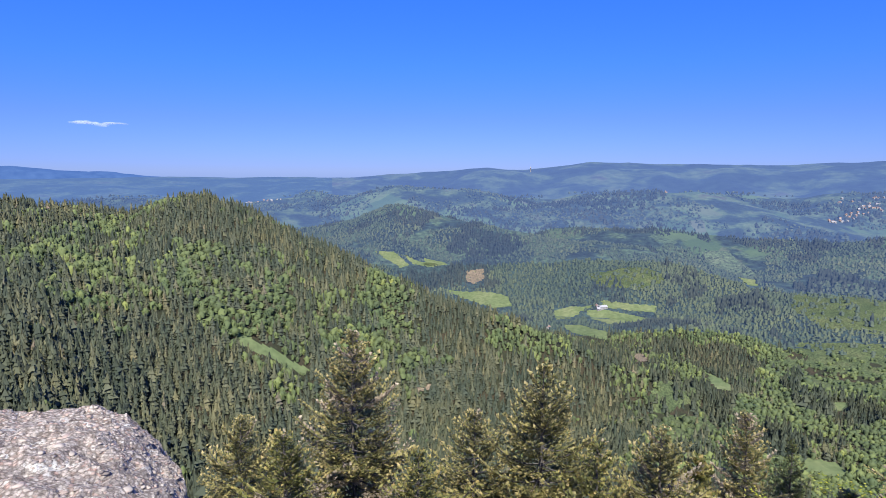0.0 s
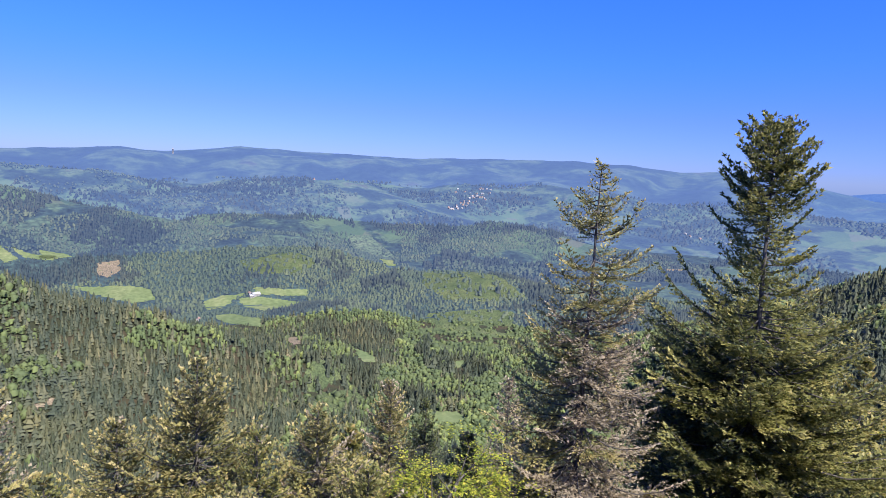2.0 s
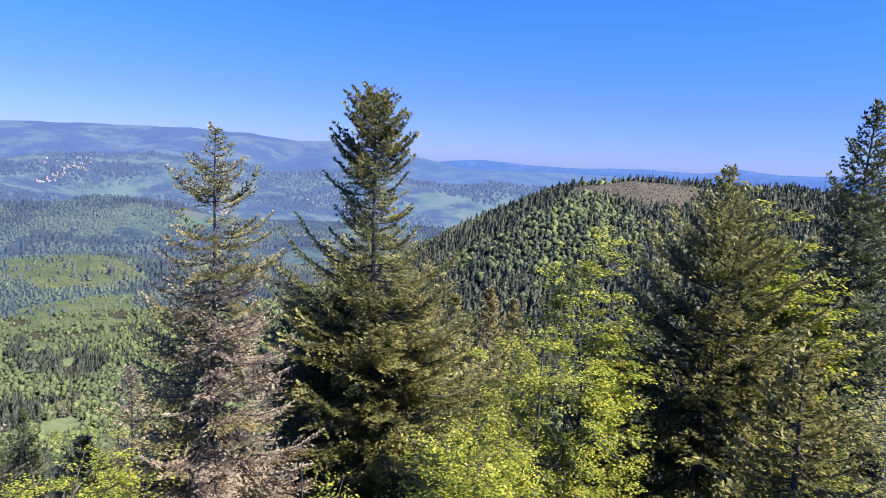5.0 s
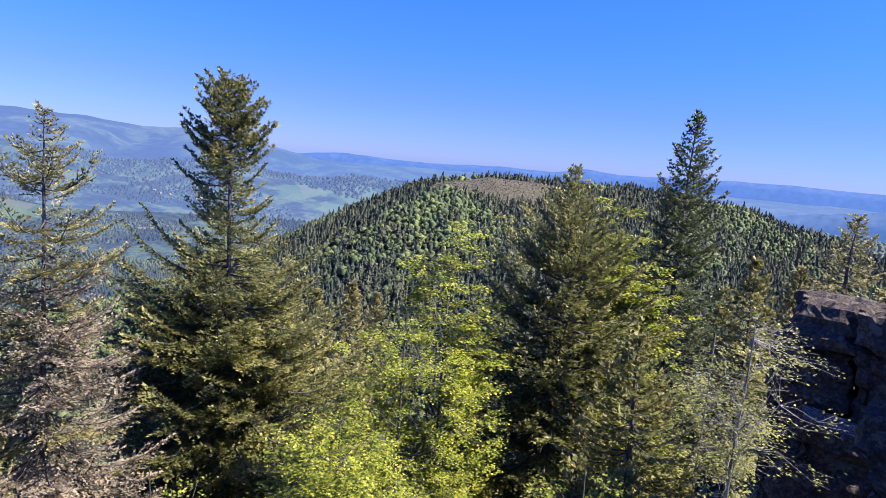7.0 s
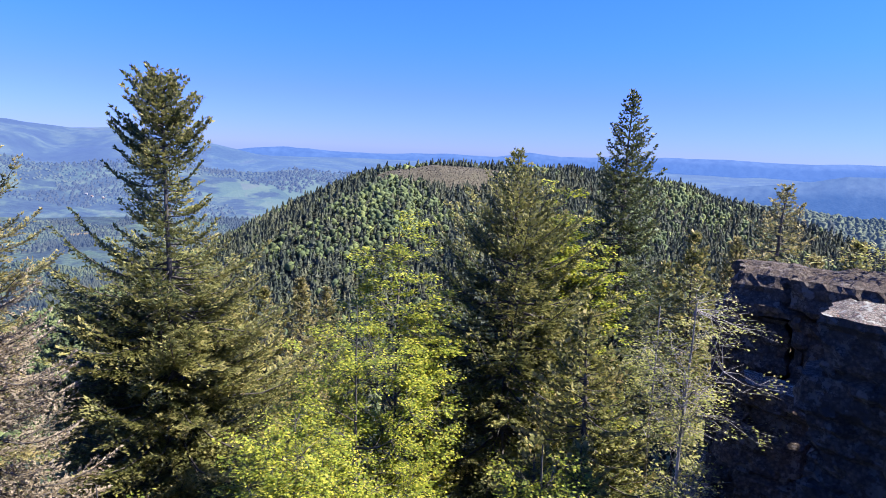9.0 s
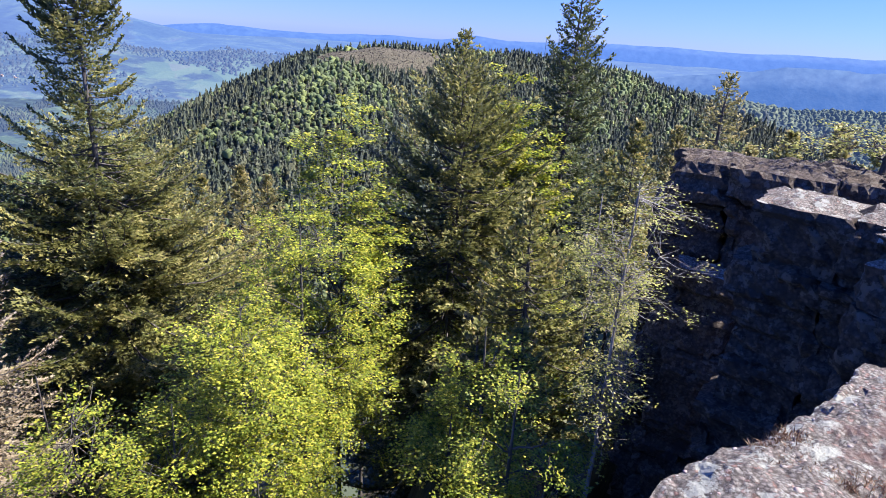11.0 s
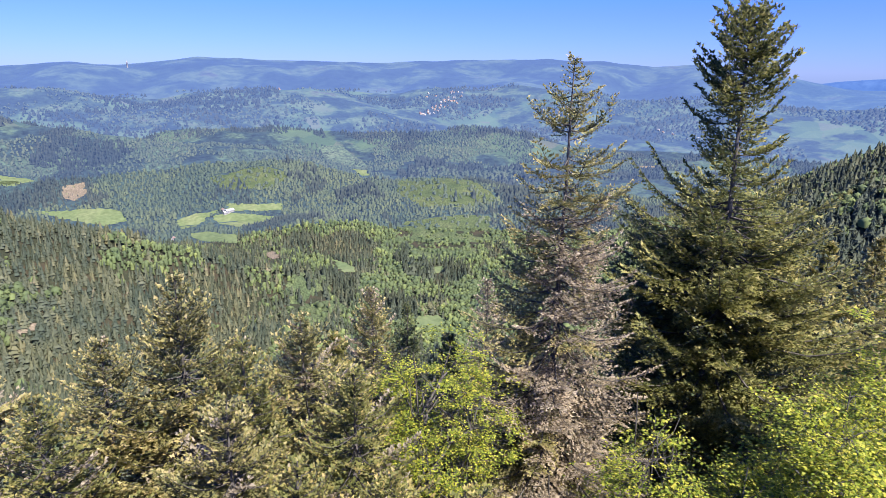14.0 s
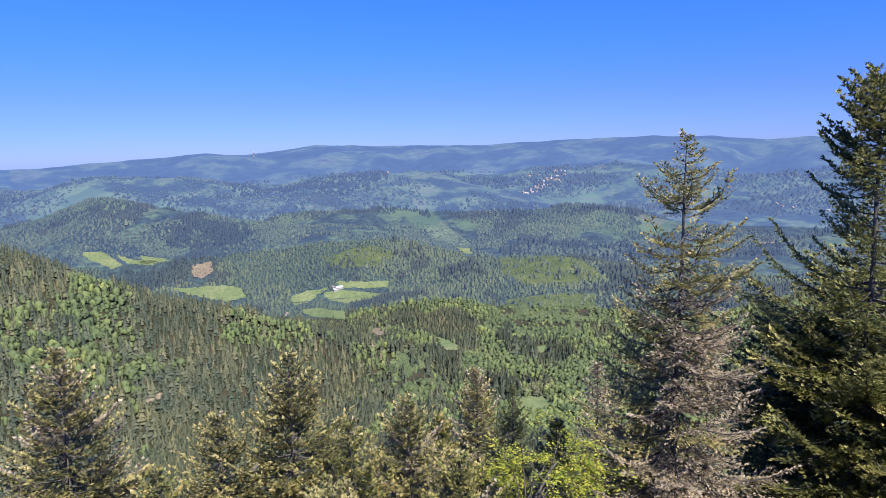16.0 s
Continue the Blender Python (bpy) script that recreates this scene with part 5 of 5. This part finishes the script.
# firs lower on the slope, seen from above
for k, (b, d, tp, rad) in enumerate(((20.3, 16.5, -21.6, 2.6), (14.9, 15, -23.6, 2.6), (24.5, 13.5, -26.6, 2.6), (12.0, 12.5, -28.5, 2.4), (18.5, 11, -34, 2.3), (28.0, 11.0, -36, 2.0), (3.0, 17, -21.8, 2.6), (-2.5, 15, -25, 2.4), (-14.5, 17, -22.5, 2.5), (-19, 22, -21.0, 2.5))):
    fir("fir on the slope with brown-tipped sprays" if k % 2 else "bushy fir on the slope", b, d, tp, [(0, 0.15), (0.8, 0.7), (2, 1.5), (4, 0.9 * rad), (8, rad), (14, rad)], 50 + k, 0.34, (5, 7), (42, -4), "needles" if k % 3 else "needles_brown", ("needles_grey", lambda d_, a_, r_: r_ < 0.07), 6.5, 0.12, 1.7, blade=0.85, slim=0.95)
for k, (b, d, tp, rad) in enumerate(((66.5, 30, -13.0, 2.0), (69.8, 34, -12.2, 1.8), (63.5, 33, -14.5, 2.0), (72, 40, -13, 2), (104.6, 30, -6.2, 1.8), (107.6, 33, -6.4, 2.0), (102.5, 32, -9.0, 2.2), (113.5, 34, -7.2, 1.8), (116.2, 30, -5.8, 1.9), (119.5, 26, -5.0, 1.8), (122.8, 32, -4.4, 2.0), (93.5, 30, -9.5, 2.2), (81, 34, -14, 2.2), (34, 24, -24, 2.0), (42, 26, -22, 2), (51.5, 28, -20, 2.2), (23.5, 22, -23.8, 2))):
    fir("fir farther down the slope" if tp < -10 else "fir on the shoulder behind the cliff", b, d, tp, [(0, 0.12), (1, 0.6), (3, 1.3), (6, rad), (14, rad * 1.1)], 80 + k, 0.42, (4, 6), (40, -8), "needles_brown" if k % 2 else "needles", None, 8, 0.13, 0.5, blade=1.7)

# broadleaf trees
leafy_tree("young beech with fresh yellow-green leaves and dark forked stem", 33.8, 16.5, -23.9, [(0, 0.4), (0.6, 1.3), (1.6, 2.0), (3.3, 2.1), (5, 1.6)], 31, 520, 26, bark="bark", trunks=3, thick=0.1, rise=1.2, shell=0.5, limb=1.15)
leafy_tree("young beech in bright spring leaf", 69.5, 13, -22.5, [(0, 0.35), (0.6, 1.05), (1.8, 1.7), (3.2, 1.7), (4.4, 1.0)], 32, 470, 30, thick=0.1)
leafy_tree("tall beech in bright spring leaf", 75.0, 15.5, -12.8, [(0, 0.4), (0.6, 1.0), (1.6, 1.55), (3.2, 2.1), (5.5, 2.4), (9, 2.2)], 33, 800, 30, thick=0.14)
leafy_tree("beech with sunlit open crown beside the broad fir", 78.6, 18.6, -5.4, [(0, 0.35), (0.7, 0.9), (1.6, 1.3), (3.3, 1.6), (6.4, 1.9), (10, 1.9)], 34, 900, 30, 0.085, 0.42, thick=0.11, rise=1.0, bark="bark")
leafy_tree("beech crown behind the broad fir", 93.4, 23.0, -1.7, [(0, 0.35), (0.8, 0.9), (2, 1.4), (4, 1.9), (8, 2.6), (12, 2.4)], 35, 850, 30, 0.11, 0.46, thick=0.14, rise=1.0)
leafy_tree("low beech sapling with open upright twigs", 56.0, 12.6, -26.6, [(0, 0.3), (0.6, 0.9), (1.5, 1.3), (3, 1.4), (5, 1.0)], 36, 190, 16, trunks=4, thick=0.055, rise=1.8, bark="bark", limb=1.5)
leafy_tree("beech sapling in fresh leaf", 63.0, 11.8, -30.5, [(0, 0.35), (0.7, 1.0), (2, 1.4), (4, 1.4)], 37, 280, 30, thick=0.07)
leafy_tree("beech sapling in fresh leaf", 49.5, 11.0, -41.5, [(0, 0.3), (0.7, 0.9), (2, 1.3), (4, 1.2)], 38, 230, 30, thick=0.06)
leafy_tree("beech sapling in fresh leaf", 70.5, 11.2, -36.5, [(0, 0.35), (0.6, 1.0), (1.6, 1.5), (3, 1.5)], 39, 300, 30, thick=0.06, rise=0.3)
leafy_tree("low beech sapling in fresh leaf", 64.5, 9.8, -43.0, [(0, 0.3), (0.5, 0.8), (1.4, 1.1), (2.4, 1.0)], 40, 190, 28, thick=0.05, rise=0.3)
leafy_tree("low beech sapling in fresh leaf", 77.5, 10.6, -40.5, [(0, 0.3), (0.5, 0.9), (1.4, 1.2), (2.6, 1.1)], 46, 220, 28, thick=0.05, rise=0.3)
leafy_tree("beech sapling in fresh leaf", 97.8, 17.5, -17.5, [(0, 0.3), (0.8, 1.0), (2.2, 1.7), (5, 1.8), (8, 1.4)], 41, 420, 28, thick=0.08, rise=0.2)
leafy_tree("low beech sapling in fresh leaf", 90.5, 11.6, -33.0, [(0, 0.3), (0.6, 0.8), (1.6, 1.1), (3, 1.1)], 48, 170, 26, thick=0.06, rise=0.2)
leafy_tree("beech sapling in fresh leaf", 93.2, 12.2, -25.0, [(0, 0.35), (0.7, 0.9), (1.8, 1.2), (3.4, 1.1)], 42, 250, 28, thick=0.07, rise=0.2)
fir("young fir with sunlit olive boughs beside the broad fir", 97.0, 15.8, -14.0, [(0, 0.12), (1, 0.7), (2.2, 1.4), (4, 2.0), (7, 2.2), (9, 2.0)], 68, 0.36, (5, 7), (36, -8), "needles", ("needles_green", lambda d, a, r: r < 0.4), 9, 0.11, 1.1, blade=1.15)
fir("low fir with sunlit olive boughs on the bank", 92.5, 14.0, -26.0, [(0, 0.12), (0.8, 0.7), (1.8, 1.3), (3.5, 1.7), (5, 1.7)], 69, 0.34, (5, 7), (36, -6), "needles", ("needles_green", lambda d, a, r: r < 0.4), 6, 0.09, 1.1, blade=1.15)
fir("bushy young fir below the cliff", 96.5, 14.2, -25.5, [(0, 0.15), (0.7, 0.6), (1.6, 1.1), (3, 1.4), (5, 1.5)], 66, 0.3, (5, 7), (40, -4), "needles", None, 5.5, 0.08, 1.3, blade=1.1)
fir("bushy young fir below the young beech", 36.5, 10.2, -37.5, [(0, 0.15), (0.7, 0.6), (1.6, 1.1), (3, 1.5), (5, 1.6)], 70, 0.3, (5, 7), (40, -4), "needles", None, 5.5, 0.08, 1.3, blade=0.9)
fir("bushy young fir below the broad fir", 88.0, 12.5, -36.5, [(0, 0.15), (0.7, 0.6), (1.6, 1.1), (3, 1.5), (5, 1.6)], 67, 0.3, (5, 7), (40, -4), "needles", None, 5.5, 0.08, 1.3, blade=1.1)
leafy_tree("beech sapling in fresh leaf", 97.0, 9.2, -28.5, [(0, 0.2), (0.7, 0.5), (1.6, 0.85), (2.2, 0.6), (3.2, 0.8)], 49, 150, 26, 0.05, 0.36, thick=0.05, rise=0.2)
leafy_tree("low beech sapling in fresh leaf", 101.0, 8.6, -35.0, [(0, 0.2), (0.5, 0.45), (1.2, 0.7), (2.2, 0.65)], 50, 120, 26, 0.05, 0.36, thick=0.045, rise=0.2)
leafy_tree("slender birch with pale bark and sparse catkin twigs", 105.4, 11.8, -10.4, [(0, 0.3), (0.5, 0.8), (1.2, 1.2), (2.2, 1.1), (3.0, 0.65), (6, 0.4)], 43, 400, 9, 0.05, 0.4, "leaves_pale", "birch_bark", 0.07, "birch_tree", shell=0.2, rise=0.9, limb=0.8)
leafy_tree("young birch with sparse pale leaves", 102.4, 17.0, -11.6, [(0, 0.35), (0.7, 0.8), (1.8, 1.3), (4, 1.5), (9, 1.3)], 44, 300, 26, 0.07, 0.45, "leaves_pale", "birch_bark", 0.06, "birch_tree", shell=0.3, rise=0.9, limb=0.6)
leafy_tree("small oak on the rock with opening leaves", 122.5, 15.5, -1.6, [(0, 0.5), (0.5, 1.4), (1.0, 1.9), (1.6, 1.5)], 45, 110, 16, 0.06, 0.4, "leaves_pale", "bark", 0.09, "oak_tree", 2.3, rise=0.15, shell=0.3)


# ---- low plants on the rocks ----
def tuft(name, label, bearing, distance, depth, count, spread, height, material, seed):
    """A low bush of thin upright shoots."""
    rng = np.random.default_rng(seed)
    x, y = site(bearing, distance)
    a, q = rng.uniform(0, 6.283, count), spread * np.sqrt(rng.uniform(0, 1, count))
    P = np.stack([q * np.cos(a), q * np.sin(a), np.zeros(count)], 1)
    D = unit(np.stack([np.cos(a) * 0.5, np.sin(a) * 0.5, np.ones(count)], 1) + rng.normal(0, 0.35, (count, 3)))
    L = rng.uniform(0.4, 1.0, count) * height
    v, t = needle_blades(P, D, unit(rng.normal(size=(count, 3))), L, np.full(count, 0.006))
    k = rng.integers(0, count, count * 3)
    P2 = P[k] + D[k] * (L[k] * rng.uniform(0.3, 1.0, len(k)))[:, None]
    v2, t2 = needle_blades(P2, unit(D[k] + rng.normal(0, 0.7, (len(k), 3))), unit(rng.normal(size=(len(k), 3))), rng.uniform(0.02, 0.05, len(k)), np.full(len(k), 0.007))
    me = mesh_np(name, np.concatenate([v, v2]), np.concatenate([t, t2 + len(v)]), M[material])
    return thing(name, label, "plant", pose(x, y, EYE - depth), group="plants on the rocks", data=me)


for k, (b, d, depth) in enumerate(((119.6, 4.15, 2.42), (121.0, 4.4, 2.42), (126.5, 4.1, 2.4), (128.0, 3.9, 2.4), (125.0, 3.75, 2.4), (123.5, 4.0, 2.4), (129.5, 4.3, 2.4))):
    tuft("heather_tuft", "dry reddish-brown heather growing on the ledge", b, d, depth, 150, 0.1 + 0.02 * (k % 3), 0.11, "heather", 200 + k)


# ---- buildings, masts and a cloud ----
def house(name, label, size, wall, roof):
    """A gabled house: walls, pitched roof with eaves, chimney, door and windows."""
    w, d, h = size
    root = thing(name, label, "house")
    bm = bmesh.new()
    v = [bm.verts.new(p) for p in ((-w / 2, -d / 2, -3), (w / 2, -d / 2, -3), (w / 2, d / 2, -3), (-w / 2, d / 2, -3), (-w / 2, -d / 2, h), (w / 2, -d / 2, h), (w / 2, d / 2, h), (-w / 2, d / 2, h), (-w / 2, 0, h + d * 0.36), (w / 2, 0, h + d * 0.36))]
    for f in ((0, 1, 5, 4), (1, 2, 6, 9, 5), (2, 3, 7, 6), (3, 0, 4, 8, 7), (4, 5, 9, 8), (6, 7, 8, 9)):
        bm.faces.new([v[i] for i in f])
    me = bpy.data.meshes.new("wall")
    bm.to_mesh(me)
    bm.free()
    me.materials.append(M[wall])
    part("wall", me, root)
    bm = bmesh.new()
    e, t = 0.5, 0.3
    for s in (-1, 1):
        a = [bm.verts.new((x, y, z)) for x in (-w / 2 - e, w / 2 + e) for y, z in ((0, h + d * 0.36 + 0.1), (s * (d / 2 + e), h - e * 0.7), (0, h + d * 0.36 + 0.1 + t), (s * (d / 2 + e), h - e * 0.7 + t))]
        for f in ((0, 1, 5, 4), (2, 3, 7, 6), (0, 2, 6, 4), (1, 3, 7, 5), (0, 1, 3, 2), (4, 5, 7, 6)):
            bm.faces.new([a[i] for i in f])
    bmesh.ops.recalc_face_normals(bm, faces=bm.faces[:])
    me = bpy.data.meshes.new("roof")
    bm.to_mesh(me)
    bm.free()
    me.materials.append(M[roof])
    part("roof", me, root)

    def slab_part(pname, sx, sy, sz, x, y, z, mat):
        b2 = bmesh.new()
        bmesh.ops.create_cube(b2, size=1.0, matrix=Matrix.Translation((x, y, z)) @ Matrix.Diagonal((sx, sy, sz, 1)))
        bmesh.ops.bevel(b2, geom=b2.edges[:], offset=0.03, segments=1, affect="EDGES")
        m2 = bpy.data.meshes.new(pname)
        b2.to_mesh(m2)
        b2.free()
        m2.materials.append(M[mat])
        part(pname, m2, root)

    slab_part("chimney", 0.8, 0.8, 2.2, w * 0.25, d * 0.12, h + d * 0.36 + 0.4, wall)
    for k in (-0.3, 0.3):
        for zz in (1.6, h - 1.2):
            slab_part("window", 1.1, 0.2, 1.3, w * k, -d / 2 - 0.02, zz, "window")
    slab_part("door", 1.1, 0.2, 2.1, 0, -d / 2 - 0.02, 1.05, "window")
    return root


M["window"] = plain_material("dark_window", (0.06, 0.065, 0.07), 0.3)
models = [
    house("house", "white plastered house with a red tiled roof", (8.5, 7, 4.2), "wall", "roof"),
    house("house", "pale house with a grey roof", (9.5, 7, 4.2), "wall", "roof_grey"),
    house("farm_barn", "long white barn with a pale metal roof", (20, 9, 4.6), "wall", "roof_grey"),
]
hr = random.Random(7)


def put_house(model, x, y, turn):
    m = pose(x, y, float(land(x, y)) + 0.2, 0, 0, turn)
    if not model.get("placed"):
        model["placed"] = 1
        model.matrix_world = m
        return model
    return copy_thing(model, m)


# the village on the far slope, strung along its street, and smaller hamlets: bearing, distance, count, spread
def settle(b0, r0, b1, r1, count, wide):
    for k in range(count):
        f = (k + hr.random()) / count
        x0, y0 = site(b0 + (b1 - b0) * f, r0 + (r1 - r0) * f)
        x, y = x0 + hr.gauss(0, wide), y0 + hr.gauss(0, wide)
        put_house(models[0 if hr.random() < 0.6 else 1], x, y, hr.choice((15, 105)) + hr.gauss(0, 14))


settle(31.7, 3010, 33.2, 3190, 16, 14)
settle(33.0, 3170, 34.8, 3380, 30, 22)
settle(34.6, 3360, 35.5, 3540, 12, 26)
settle(32.0, 3420, 33.5, 3450, 6, 20)
settle(19.4, 3680, 20.7, 3700, 7, 12)
settle(-17.4, 3600, -14.7, 3660, 14, 25)
settle(0.6, 2650, 2.3, 2740, 7, 12)
settle(52.2, 2950, 56.4, 2830, 8, 25)
put_house(models[2], *site(14.6, 1464), 20)
put_house(models[0], *site(14.1, 1470), 100)
put_house(models[1], *site(14.25, 1456), 15)
put_house(models[0], *site(9.8, 1300), 60)
for ob in list(scene.objects):
    if ob.get("placed"):
        del ob["placed"]


def lattice_mast(name, label, bearing, distance, height, width, material):
    """A tapering steel mast with crossed bracing."""
    x, y = site(bearing, distance)
    paths = []
    for s in range(4):
        a = 0.785 + 1.5708 * s
        paths.append([((math.cos(a) * width * (1 - 0.9 * k), math.sin(a) * width * (1 - 0.9 * k), height * k), 0.12 * width + 0.05) for k in np.linspace(0, 1, 6)])
    for k in np.linspace(0.05, 0.9, 12):
        for s in range(4):
            a, b = 0.785 + 1.5708 * s, 0.785 + 1.5708 * (s + 1)
            w0, w1 = width * (1 - 0.9 * k), width * (1 - 0.9 * (k + 0.07))
            paths.append([((math.cos(a) * w0, math.sin(a) * w0, height * k), 0.08), ((math.cos(b) * w1, math.sin(b) * w1, height * (k + 0.07)), 0.08)])
    v, t = tubes(paths, 4)
    return thing(name, label, "mast", pose(x, y, float(land(x, y)) - 1), data=mesh_np(name, v, t, M[material]))


lattice_mast("radio_mast", "thin grey steel lattice radio mast on the hilltop", 95.9, 1130, 42, 1.3, "steel")
# the white lookout tower on the far ridge
tx, ty = site(7.9, 4300)
tv, tt = tubes([[((0, 0, -5), 4.5), ((0, 0, 26), 4), ((0, 0, 27), 5.2), ((0, 0, 31), 5.2), ((0, 0, 32), 2), ((0, 0, 40), 0.5)]], 10)
thing("stone_tower", "white tower standing on the far ridge", "tower", pose(tx, ty, float(land(tx, ty))), data=mesh_np("stone_tower", tv, tt, M["wall"], True))

# one small cloud over the left hills
cb = np.random.default_rng(5)
pv, pt = [], []
bm = bmesh.new()
for k in range(16):
    u = k / 15
    q = Matrix.Translation((-150 + 290 * u + cb.normal(0, 8), cb.normal(0, 10), 5 * math.sin(u * 9) + cb.normal(0, 3))) @ Matrix.Diagonal((26 + cb.uniform(0, 18), 18, (6 + cb.uniform(0, 5)) * (0.4 + math.sin(3.14 * min(1, u + 0.15))), 1))
    bmesh.ops.create_icosphere(bm, subdivisions=2, radius=1.0, matrix=q)
for w in bm.verts:
    w.co += Vector((1, 1, 0.4)) * 4 * noise.noise(w.co * 0.05)
cm = bpy.data.meshes.new("cloud")
bm.to_mesh(cm)
bm.free()
cm.materials.append(M["cloud"])
cm.polygons.foreach_set("use_smooth", np.ones(len(cm.polygons), bool))
cx0, cy0 = site(-28.3, 4700)
thing("cloud", "small flat white cloud in the blue sky", "cloud", pose(cx0, cy0, EYE + 4700 * math.tan(radians(3.75)), 0, 0, 28.6), kind="structure", data=cm)
